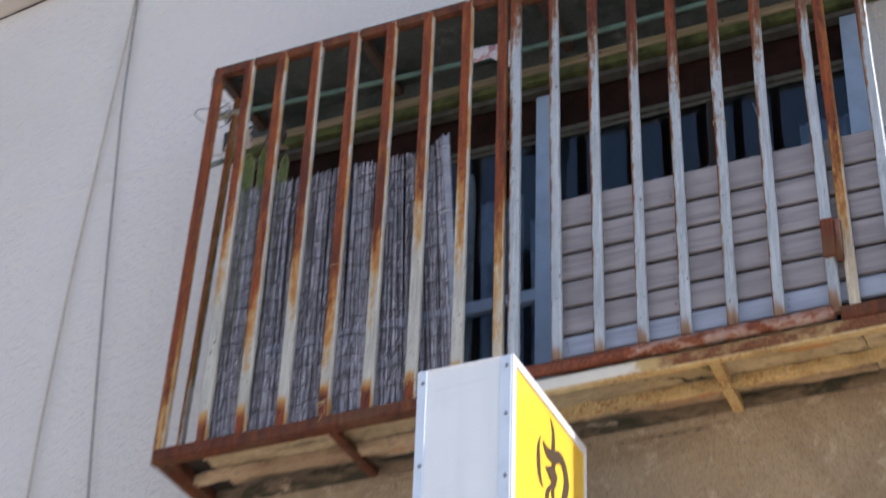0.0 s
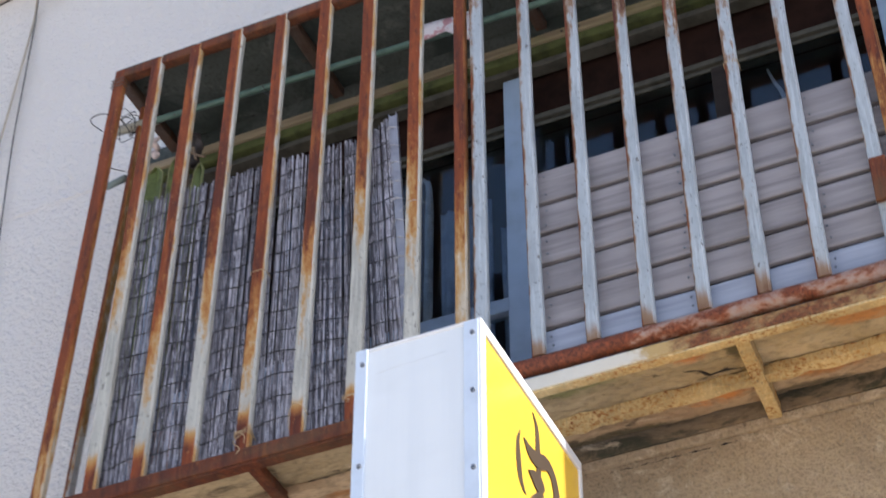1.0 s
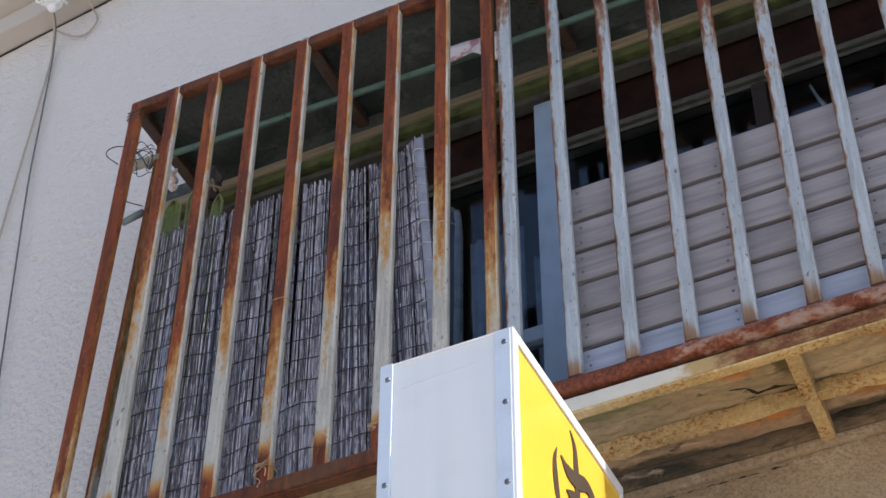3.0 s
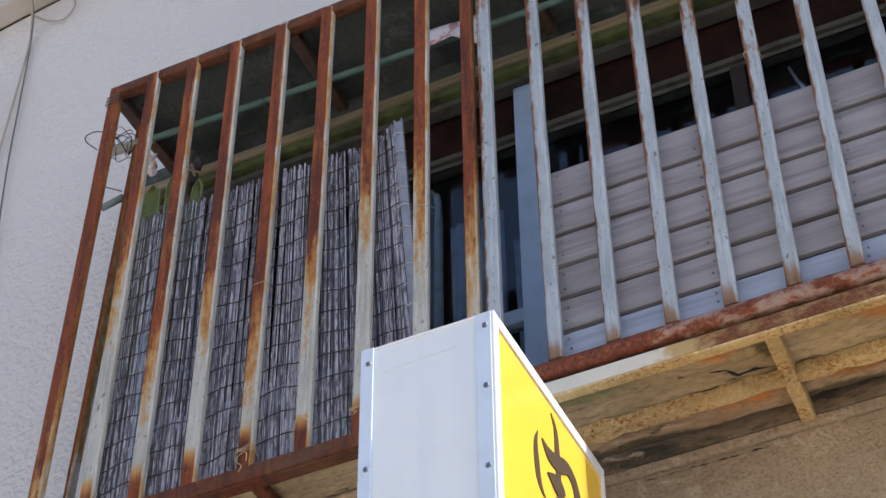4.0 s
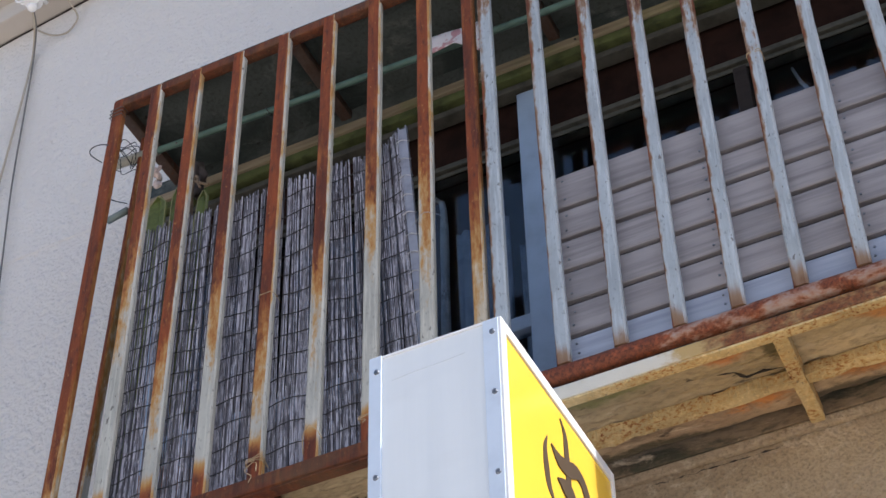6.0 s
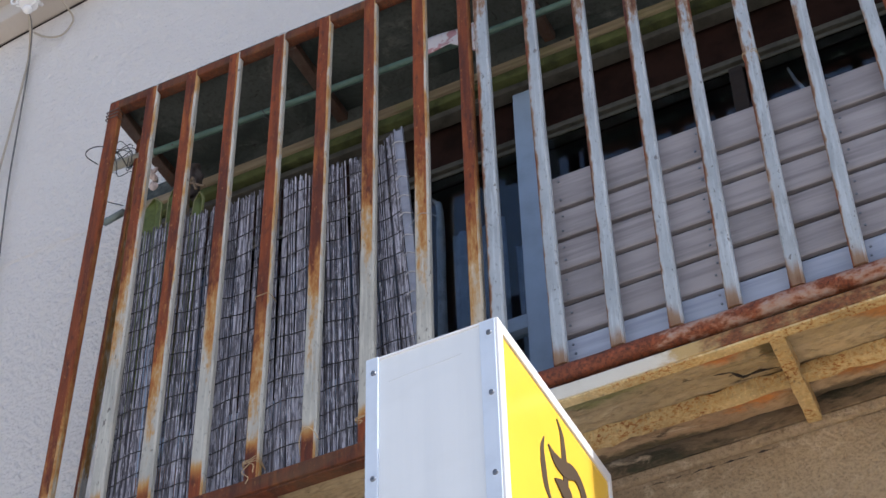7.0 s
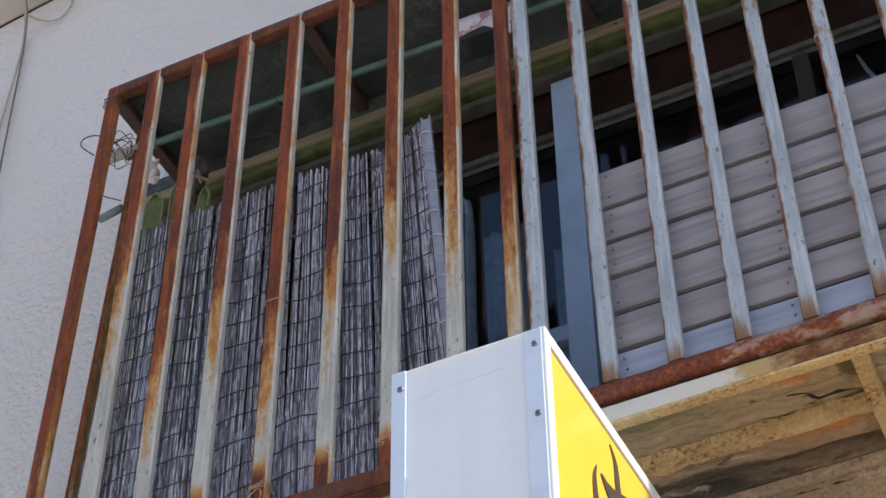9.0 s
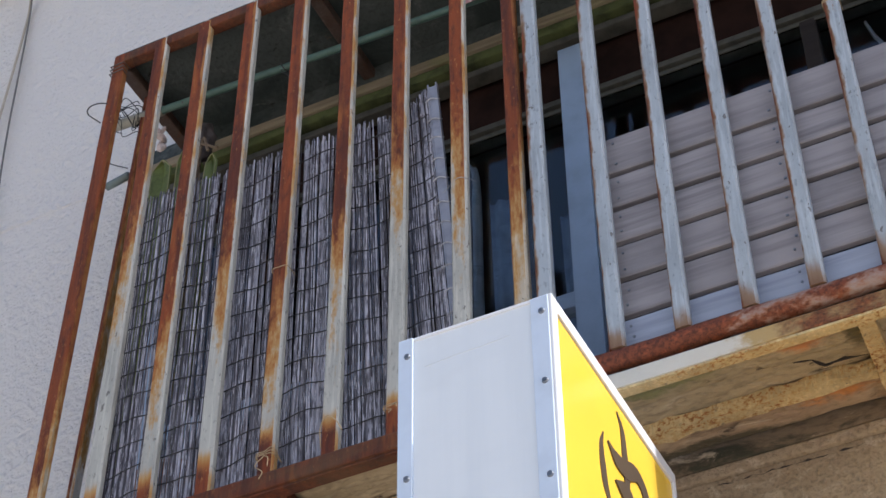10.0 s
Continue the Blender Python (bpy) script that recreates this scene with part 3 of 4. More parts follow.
part("front_angle", box((0.902, 0.0, 3.906), (X_END + 0.02, 0.004, 3.934), 0.0015), M_CREAM, cage, "cream painted base angle with rust")
part("angle_flange", box((-0.04, 0.002, 3.9165), (0.90, 0.026, 3.9205), 0.0015), M_RAIL, cage, "rusted lower flange")
part("angle_flange", wobbly(box((0.902, 0.001, 3.9008), (X_END + 0.02, 0.021, 3.9055), 0.0015), 0.0006, 30), M_BASE, cage, "ochre lower flange")
for mx0, mx1, mz, mat, words in ((-0.012, 0.900, 3.925, M_FLOOR, "brown rotten base bar"), (0.902, X_END, 3.914, M_BASE, "crumbling ochre base bar")):
    mb = box((mx0, 0.136, mz), (mx1, 0.161, mz + 0.022))
    bmesh.ops.subdivide_edges(mb, edges=[e for e in mb.edges if abs(e.verts[0].co.x - e.verts[1].co.x) > 0.5], cuts=60)
    for v in mb.verts:
        v.co += Vector((0, 0.006 * noise.noise(v.co * 30), 0.004 * noise.noise(v.co * 40 + Vector((5, 0, 0)))))
    part("mid_bar", mb, mat, cage, words)
part("ledger", wobbly(box((-0.03, 0.256, 3.8985), (X_END, 0.2675, 3.9172), 0.003), 0.0016, 14), M_LOWER, cage, "tan render-coated ledger along the wall")
# added strip: moss plus the gap's shade, put into its dark colour
part("ledger_packing", wobbly(box((-0.03, 0.254, 3.9185), (X_END, 0.2675, 3.985), 0.003), 0.002, 14), M_LEDGER_SHADE, cage, "added dark strip for moss and shade along the wall")
for x in (-0.026, 0.447, 1.389, X_END + 0.002):
    rusted = x < 0.9
    cb = box((x - 0.0125, 0.0215, 3.9085 if x > 0.9 else 3.918), (x + 0.0125, 0.2675, 3.9385), 0.003)
    bmesh.ops.subdivide_edges(cb, edges=[e for e in cb.edges if abs(e.verts[0].co.y - e.verts[1].co.y) > 0.1], cuts=14)
    for v in cb.verts:
        v.co.x -= 0.05 * (v.co.y - 0.0215) if x > 0.9 else 0
    part("cross_bar", wobbly(cb, 0.0016, 60), M_RAIL if rusted else M_BASE, cage, "dark rusted cross bar" if rusted else "ochre cross bar with rust spots")
for x in (0.018, 0.455, 0.965, 1.697, X_END):
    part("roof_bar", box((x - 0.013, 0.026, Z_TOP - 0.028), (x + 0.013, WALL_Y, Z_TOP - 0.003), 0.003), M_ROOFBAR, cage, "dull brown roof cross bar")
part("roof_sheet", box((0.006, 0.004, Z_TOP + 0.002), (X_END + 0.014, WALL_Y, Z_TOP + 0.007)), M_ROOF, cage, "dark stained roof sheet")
part("side_rail", box((-0.018, 0.026, 3.923), (0.006, 0.249, 3.953), 0.003), M_RAIL, cage)
part("side_rail", box((X_END - 0.012, 0.026, 3.955), (X_END + 0.012, 0.249, 3.985), 0.003), M_RAIL, cage)

# ---- the gate in the cage ----
gate = empty("cage_gate", "closed barred gate with flaking pale paint and rust", "gate")
upright("stile", 0.916, -0.002, 3.96, Z_TOP - 0.03, M_BAR_R, gate, 0.027, 0.018, wear=0.28)
for x, wear in ((1.023, 0.26), (1.127, 0.46), (1.231, 0.50), (1.333, 0.66), (1.440, 0.58), (1.546, 0.48)):
    upright("bar", x, -0.0045, 3.978, Z_TOP - 0.04, M_BAR_R, gate, 0.025, 0.016, wear=wear)
upright("stile", 1.663, -0.002, 3.96, Z_TOP - 0.03, M_BAR_R, gate, 0.025, 0.018)
gr = tube([(0.9 + 0.77 * i / 12, 0.010, 3.965 + 0.001 * math.sin(i * 1.7)) for i in range(13)], 0.0165, 14)
part("bottom_rail", gr, M_GATE_RAIL, gate, "rusted round bottom rail", True)
part("top_rail", box((0.906, -0.006, Z_TOP - 0.055), (1.667, 0.02, Z_TOP - 0.03), 0.003), M_RAIL, gate)
lt = bmesh.new()
add_box(lt, (1.660, -0.014, 4.10), (1.690, -0.003, 4.20), 0.003)
part("latch_plate", lt, M_RAIL, gate, "rusted latch plate")
part("latch_barrel", tube([(1.697, -0.008, 4.085), (1.697, -0.008, 4.19)], 0.009, 12), M_RAIL, gate, "worn copper-red hinge barrel", True)

# ---- plank floor of the cage ----
floor_rng = random.Random(4)
pl = empty("plank_floor", "weathered stained plank floor seen from below", "floor")
for y0, y1, mat, lift in ((0.024, 0.0915, M_MOSSY, 0.002), (0.0955, 0.1475, M_MOSSY, 0.006), (0.1505, 0.238, M_FLOOR, 0.008)):
    for x, x1 in ((0.065, 0.445), (0.448, 0.905), (0.908, 1.372), (1.376, 1.71), (1.713, X_END)):
        bm = bmesh.new()
        n, cross = 56, 19
        rows = []
        dz = lift + floor_rng.uniform(0, 0.003) + (0.014 if x1 < 0.91 else 0.0)
        top = 3.9640 if x1 < 0.91 else 3.9525
        for i in range(n + 1):
            xx = x + (x1 - x) * i / n
            ring = []
            for k in range(cross):
                f = k / (cross - 1)
                yy = y0 + (y1 - y0) * f
                edge = abs(f - 0.5) * 2
                jag = 0.003 * noise.noise(Vector((xx * 23, round(f) * 9, 2))) * edge ** 3
                rough = 0.0032 * noise.fractal(Vector((xx * 16, yy * 46, 3)), 0.8, 2.0, 5)
                flake = 0.0028 if noise.fractal(Vector((xx * 9, yy * 22, 8)), 0.7, 2.0, 4) > 0.12 else 0.0
                ring.append(bm.verts.new((xx, yy + jag, 3.9300 + dz + rough + flake + 0.004 * edge ** 8)))
            ring += [bm.verts.new((xx, y1, top)), bm.verts.new((xx, y0, top))]
            rows.append(ring)
        m = cross + 2
        for a, b in zip(rows, rows[1:]):
            for k in range(m):
                bm.faces.new((a[k], b[k], b[(k + 1) % m], a[(k + 1) % m]))
        bm.faces.new(rows[0])
        bm.faces.new(rows[-1][::-1])
        bmesh.ops.recalc_face_normals(bm, faces=bm.faces)
        part("plank", bm, mat, pl)
part("corner_board", wobbly(box((-0.012, 0.027, 3.953), (0.063, 0.250, 3.962), 0.002), 0.001, 20), M_BATTEN, pl, "dark recessed corner board")
part("split", tube([(1.262, 0.0880, 3.9285), (1.276, 0.0910, 3.9285), (1.289, 0.0940, 3.9285), (1.297, 0.1060, 3.9285), (1.304, 0.1145, 3.9285), (1.318, 0.1130, 3.9285), (1.334, 0.1115, 3.9285), (1.350, 0.1155, 3.9285), (1.366, 0.1180, 3.9285)], 0.0032, 6, lambda f: 0.15 + 0.9 * math.sin(math.pi * f) * (0.7 + 0.5 * math.sin(f * 19))), M_BATTEN, pl, "dark jagged split in the plank")

# ---- plank screen behind the gate ----
ps = empty("plank_screen", "grey weathered horizontal board screen behind the gate", "screen")
sw = random.Random(9)
for i in range(6):
    zt = 4.447 if i == 0 else 4.4395 - 0.0765 * i - 0.0062
    zb = 4.4395 - 0.0765 * (i + 1) + 0.0056 if i < 5 else 4.0
    bm = bmesh.new()
    n = 24
    rows = []
    for k in range(n + 1):
        x = 1.029 + 0.971 * k / n
        a = 0.0012 * noise.noise(Vector((x * 6, i * 3.1, 1)))
        b = 0.0012 * noise.noise(Vector((x * 6, i * 3.1, 5)))
        rows.append([bm.verts.new(p) for p in ((x, 0.0275, zb + a), (x, 0.026, zb + 0.003 + a), (x, 0.0255, zt - 0.003 + b), (x, 0.027, zt + b), (x, 0.038, zt + b), (x, 0.038, zb + a))])
    for a, b in zip(rows, rows[1:]):
        for k in range(6):
            bm.faces.new((a[k], b[k], b[(k + 1) % 6], a[(k + 1) % 6]))
    bm.faces.new(rows[0])
    bm.faces.new(rows[-1][::-1])
    bmesh.ops.recalc_face_normals(bm, faces=bm.faces)
    board = part("board", bm, M_SCREEN if i < 5 else M_SCREEN_BLUE, ps)
    for sx in (1.046, 1.31, 1.566, 1.82):
        for sz in (zb + 0.017, zt - 0.017):
            s = bmesh.new()
            bmesh.ops.create_cone(s, cap_ends=True, segments=8, radius1=0.0025, radius2=0.002, depth=0.002, matrix=pose(sx + sw.uniform(-0.004, 0.004), 0.0250, sz + sw.uniform(-0.003, 0.003), 90))
            part("screw", s, M_STEEL, board)
for x in (1.055, 1.31, 1.566, 1.82):
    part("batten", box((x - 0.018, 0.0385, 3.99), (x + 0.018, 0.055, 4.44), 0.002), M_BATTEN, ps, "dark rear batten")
# added sheet: its near-black colour stands for the shade seen through the gaps
part("backing", box((1.038, 0.0555, 3.995), (1.998, 0.0585, 4.435)), M_BATTEN, ps, "added near-black sheet for the shade between boards")

# ---- reed screen ----
rs = empty("reed_screen", "weathered grey reed screen tied behind the bars", "reed screen")
rr = random.Random(2)
bm = bmesh.new()


def reed_y(x):
    return 0.031 + 0.004 * math.sin(x * 23) + (0.0 if x < 0.66 else -0.05 * (x - 0.66))


def reed_top(x):
    f = (x - 0.1) / 0.62
    return 4.727 - 0.022 * f + 0.010 * noise.noise(Vector((x * 9, 0, 3))) + (0.032 * max(0, (x - 0.645) / 0.06))


x = 0.09
while x < 0.711:
    r = rr.uniform(0.0010, 0.0019)
    y = reed_y(x) + rr.uniform(-0.0015, 0.0015)
    zt = reed_top(x) + rr.uniform(-0.010, 0.008)
    zb = 3.949 + rr.uniform(-0.002, 0.004)
    slant = rr.uniform(-0.007, 0.007) + 0.02 * max(0.0, (x - 0.64))
    pts = []
    for k in range(6):
        f = k / 5
        xx = x + 0.052 * max(0, (x - 0.42) / 0.284) * (1 - f) + slant * f + 0.0030 * noise.noise(Vector((x * 60, f * 3, 1)))
        pts.append((xx, y + 0.0014 * noise.noise(Vector((x * 70, f * 4, 5))), zb + (zt - zb) * f))
    add_tube(bm, pts, r, 5)
    x += r * rr.choice((1.3, 1.5, 1.7, 1.9))
tagged(part("reeds", bm, M_REED, rs, "split grey reeds"), kind="stuff")
z = 3.967
while z < 4.70:
    pts = []
    for k in range(60):
        f = k / 59
        x = 0.092 + (0.704 + 0.052 * (1 - (z - 3.98) / 0.74) - 0.092) * f
        pts.append((x, reed_y(x) - 0.0042, z + 0.006 * noise.noise(Vector((x * 9, z * 7, 1))) + 0.0035 * math.sin((x / 0.11) * math.tau + z * 9) + 0.002 * noise.noise(Vector((x * 60, z * 9, 2)))))
    part("binding", tube(pts, 0.0011, 5), M_WIRE, rs, "dark binding thread")
    z += 0.0535
cap = bmesh.new()
add_box(cap, (-0.008, -0.003, 3.978), (0.008, 0.003, 4.735), 0.001)
for e in (-0.008, 0.008):
    add_box(cap, (e - 0.0013, -0.0042, 3.978), (e + 0.0013, 0.0035, 4.742), 0.0005)
for v in cap.verts:
    f = (v.co.z - 3.978) / 0.757
    v.co.x += 0.770 - 0.0545 * f
    v.co.y += 0.026
part("end_strip", cap, M_CAP, rs, "grey end strip tied on with wire")
for i in range(14):
    z = 4.02 + 0.052 * i + 0.008 * noise.noise(Vector((i * 1.7, 4, 2)))
    f = (z - 3.978) / 0.757
    x = 0.770 - 0.0545 * f
    part("wire_tie", tube(smooth_path([(x - 0.016, 0.022, z), (x - 0.004, 0.0205, z + 0.004), (x + 0.008, 0.0208, z - 0.002), (x + 0.011, 0.027, z + 0.002)], 4), 0.0011, 5), M_TIE, rs)

part("stray_wire", tube(smooth_path([(0.738, 0.02, 4.452), (0.757, 0.006, 4.449), (0.776, -0.003, 4.450), (0.792, 0.004, 4.447), (0.80, 0.018, 4.449)], 5), 0.0007, 5), M_TIE, rs, "thin bright wire round the next bar")

# ---- sign box ----
sg = empty("sign_box", "white boxed projecting sign with a sunlit yellow face", "sign")
SX0, SX1, SY0, SY1, SZ0, SZ1 = 0.859, 1.0725, -0.362, 0.065, 2.75, 3.774
part("body", box((SX0 + 0.004, SY0 + 0.003, SZ0), (SX1 - 0.004, SY1 - 0.002, SZ1 - 0.004), 0.002), M_EDGE, sg)
part("front_panel", box((SX0 + 0.018, SY0 - 0.001, SZ0 + 0.01), (SX1 - 0.02, SY0 + 0.003, SZ1 + 0.003), 0.001), M_WHITE, sg, "white metal front panel")
for x0, x1, zt in ((SX0 - 0.002, SX0 + 0.019, SZ1 + 0.001), (SX1 - 0.027, SX1 - 0.002, SZ1)):
    tr = part("corner_trim", box((x0, SY0 - 0.005, SZ0), (x1, SY0 - 0.0005, zt), 0.0012), M_ALU, sg, "blue-grey aluminium corner trim")
    z = 3.748 if x0 > 0.9 else 3.744
    while z > SZ0 + 0.05:
        s = bmesh.new()
        xs = (x0 + x1) / 2 + 0.003
        bmesh.ops.create_cone(s, cap_ends=True, segments=10, radius1=0.0048, radius2=0.0036, depth=0.003, matrix=pose(xs, SY0 - 0.0062, z, 90))
        bmesh.ops.create_cone(s, cap_ends=True, segments=6, radius1=0.0022, radius2=0.0022, depth=0.003, matrix=pose(xs, SY0 - 0.0072, z, 90))
        part("screw", s, M_STEEL, tr, "grey screw")
        z -= (0.114 if z > 3.7 else 0.143) if x0 > 0.9 else 0.197
part("scuff_line", tube([(SX0 + 0.035 + 0.02 * i, SY0 - 0.0012, 3.722 + 0.0012 * i + 0.001 * math.sin(i)) for i in range(7)], 0.0005, 4), M_SCUFF, sg, "faint grey scuff line")
ed = bmesh.new()
add_box(ed, (SX1 - 0.006, SY0 - 0.004, SZ0), (SX1 + 0.003, SY0 + 0.014, SZ1 + 0.001), 0.002)
part("face_frame", ed, M_EDGE, sg, "white face frame")
part("face_frame", box((SX1 - 0.006, SY0 + 0.015, SZ1 - 0.02), (SX1 + 0.003, SY1 - 0.012, SZ1 + 0.001), 0.002), M_EDGE, sg)
part("face_frame", box((SX1 - 0.006, SY1 - 0.011, SZ0), (SX1 + 0.003, SY1, SZ1 + 0.001), 0.002), M_EDGE, sg)
part("face_frame", box((SX1 - 0.006, SY0 + 0.015, SZ0), (SX1 + 0.003, SY1 - 0.012, SZ0 + 0.02), 0.002), M_EDGE, sg)
face = part("yellow_face", box((SX1 - 0.004, SY0 + 0.0145, SZ0 + 0.02), (SX1 - 0.0005, SY1 - 0.0115, SZ1 - 0.0205)), M_YELLOW, sg, "yellow acrylic face")
part("top_plate", box((SX0, SY0 - 0.003, SZ1 - 0.004), (SX1 - 0.007, SY1, SZ1), 0.001), M_EDGE, sg)


def stroke(points, widths, lift):
    """A brush stroke on the sign's yellow face."""
    pts = smooth_path([(y, z, 0) for y, z in points], 6)
    n = len(pts)
    left, right = [], []
    for i, p in enumerate(pts):
        d = (pts[min(i + 1, n - 1)] - pts[max(i - 1, 0)]).normalized()
        f = i / (n - 1) * (len(widths) - 1)
        k = min(int(f), len(widths) - 2)
        wd = widths[k] + (widths[k + 1] - widths[k]) * (f - k)
        left.append((p.x - d.y * wd, p.y + d.x * wd))
        right.append((p.x + d.y * wd, p.y - d.x * wd))
    bm = bmesh.new()
    a = [bm.verts.new((SX1 + lift, y, z)) for y, z in left]
    b = [bm.verts.new((SX1 + lift, y, z)) for y, z in right]
    c = [bm.verts.new((SX1 - 0.0008, y, z)) for y, z in left]
    e = [bm.verts.new((SX1 - 0.0008, y, z)) for y, z in right]
    for i in range(n - 1):
        bm.faces.new((a[i], a[i + 1], b[i + 1], b[i]))
        bm.faces.new((a[i + 1], a[i], c[i], c[i + 1]))
        bm.faces.new((b[i], b[i + 1], e[i + 1], e[i]))
    bm.faces.new((a[0], b[0], e[0], c[0]))
    bm.faces.new((b[-1], a[-1], c[-1], e[-1]))
    bmesh.ops.recalc_face_normals(bm, faces=bm.faces)
    return bm


STROKES = [
    ([(-0.208, 3.662), (-0.218, 3.635), (-0.218, 3.603), (-0.213, 3.571), (-0.201, 3.555), (-0.19, 3.55)], [0.0008, 0.0057, 0.0095, 0.0091, 0.0052, 0.0007]),
    ([(-0.151, 3.736), (-0.136, 3.714), (-0.134, 3.672), (-0.133, 3.641), (-0.136, 3.607), (-0.137, 3.575), (-0.134, 3.53)], [0.001, 0.0065, 0.0093, 0.0093, 0.0082, 0.0071, 0.0075]),
    ([(-0.194, 3.657), (-0.169, 3.645), (-0.135, 3.65), (-0.099, 3.667), (-0.074, 3.661), (-0.061, 3.641), (-0.058, 3.618), (-0.075, 3.575)], [0.0013, 0.0125, 0.0150, 0.0125, 0.0125, 0.0130, 0.0135, 0.010]),
    ([(-0.178, 3.604), (-0.153, 3.604), (-0.131, 3.602), (-0.121, 3.595)], [0.001, 0.0150, 0.0200, 0.0140]),
    ([(-0.122, 3.593), (-0.15, 3.571), (-0.17, 3.547), (-0.169, 3.525), (-0.149, 3.51)], [0.006, 0.005, 0.006, 0.008, 0.0065]),
]
for k, (pts, wd) in enumerate(STROKES):
    part("brush_stroke", stroke(pts, wd, 0.0008 + 0.0004 * k), M_INK, sg, "dark brush stroke of a painted mark")
for z in (3.6, 2.95):
    part("mounting_arm", box((0.93, SY1 - 0.004, z - 0.02), (0.97, 0.252, z + 0.02), 0.003), M_STEEL, sg, "steel arm fixed to the wall")

# ---- poles, wires, strings ----
pole = tube(smooth_path([(-0.045, 0.107, 5.078), (0.33, 0.105, 5.056), (0.95, 0.105, 5.03), (1.5, 0.105, 5.03), (2.0, 0.105, 5.03)], 8), 0.008, 10)
tagged(finish("drying_pole", pole, M_PIPE, smooth=True), "faded green drying pole wired under the cage roof", "pole")
sleeve = tube([(-0.062, 0.107, 5.0795), (0.0, 0.107, 5.076), (0.062, 0.107, 5.0725)], 0.0112, 12)
tagged(finish("pole_sleeve", sleeve, M_SLEEVE, smooth=True), "cream plastic sleeve over the end of the drying pole", "pole sleeve")
stub = tube([(-0.06, 0.118, 4.915), (-0.004, 0.112, 4.918)], 0.0082, 10)
tagged(finish("pole_stub", stub, M_POLE, smooth=True), "short grey pole end resting behind the side bar", "pole")
wr = random.Random(11)
wt = empty("wire_tangle", "dark tangled tie wire round the corner of the cage", "wire")
for i in range(5):
    a0 = wr.uniform(0, 6)
    pts = []
    for k in range(12):
        a = a0 + k * 0.62
        pts.append((-0.012 + 0.024 * math.cos(a) + wr.uniform(-0.008, 0.008), 0.092 + 0.028 * math.sin(a) + wr.uniform(-0.006, 0.004), 5.05 + 0.004 * k + wr.uniform(-0.022, 0.022)))
    part("wire", tube(smooth_path(pts, 4), 0.0010, 5), M_WIRE, wt)
part("wire", tube(smooth_path([(-0.02, 0.02, 4.99), (-0.035, -0.004, 5.0), (-0.028, -0.01, 5.012), (0.0, -0.006, 5.013), (0.02, 0.03, 5.02), (0.0, 0.10, 5.045)], 6), 0.0014, 5), M_WIRE, wt)
part("wire", tube(smooth_path([(-0.012, 0.01, 4.905), (-0.01, 0.05, 4.90), (0.0, 0.10, 4.925)], 6), 0.0012, 5), M_WIRE, wt)


def string_tie(x, z, w, label, loops=1, tail=0.0):
    e = empty("string_tie", label, "string", "strings tied to the bars")
    for i in range(loops):
        h = 0.003 * i
        part("loop", tube(smooth_path([(x - w, 0.024, z - 0.002), (x - w, -0.003, z + h), (x, -0.0035, z + 0.003 + h), (x + w, -0.003, z + h * 2), (x + w, 0.024, z)], 5), 0.0008, 5), M_STRAW, e)
    if tail:
        part("tail", tube(smooth_path([(x, -0.004, z), (x - 0.012, -0.010, z - tail * 0.4), (x + 0.003, -0.012, z - tail * 0.75), (x - 0.002, -0.012, z - tail)], 6), 0.0008, 5), M_STRAW, e)
        part("tail", tube(smooth_path([(x, -0.004, z), (x + 0.010, -0.009, z - tail * 0.2), (x + 0.012, -0.012, z - tail * 0.6)], 6), 0.0007, 5), M_STRAW, e)
    return e


string_tie(0.437, 4.385, 0.0155, "pale string wound round a rusted bar", 1)
string_tie(0.432, 3.985, 0.0155, "frayed pale string knotted at the foot of a bar", 3, 0.05)
string_tie(0.657, 4.005, 0.0155, "pale string end at the foot of a bar", 1, 0.02)
string_tie(1.440, 4.55, 0.013, "pale string wound round a painted bar", 2)
e = empty("string_tie", "arched loose string end at the foot of a bar", "string", "strings tied to the bars")
part("loop", tube(smooth_path([(0.530, 0.003, 3.97), (0.534, -0.008, 4.0), (0.548, -0.014, 4.016), (0.562, -0.010, 4.006), (0.572, -0.006, 3.985)], 6), 0.0010, 5), M_STRAW, e)

# ---- cords and insulator on the wall ----
YC = WALL_Y - 0.012
ins = bmesh.new()
IX, IY, IZ = -0.441, 0.160, 5.915
for dz, r, flat in ((0.0, 0.014, 0.8), (0.022, 0.026, 0.35), (0.040, 0.017, 0.7), (0.058, 0.028, 0.35), (0.076, 0.018, 0.7)):
    bmesh.ops.create_uvsphere(ins, u_segments=16, v_segments=10, radius=r, matrix=pose(IX, IY, IZ + dz) @ Matrix.Diagonal((1, 1, flat, 1)))
for a in range(3):
    ring = [(IX + 0.026 * math.cos(k * 0.57 + a) - 0.012 * a, IY - 0.006 * a, IZ + 0.03 + 0.02 * math.sin(k * 0.57 + a) + 0.008 * a) for k in range(12)]
    add_tube(ins, ring, 0.0035, 6)
add_tube(ins, [(IX, IY, IZ + 0.06), (IX + 0.005, 0.206, IZ + 0.066)], 0.006, 8)
tagged(finish("insulator", ins, M_PORC, smooth=True), "white porcelain cable insulator on the string course", "insulator")


def cord(name, pts, r, mat, label):
    tagged(finish(name, tube(smooth_path(pts, 8), r, 6), mat, smooth=True), label, "cable", "cords down the wall")


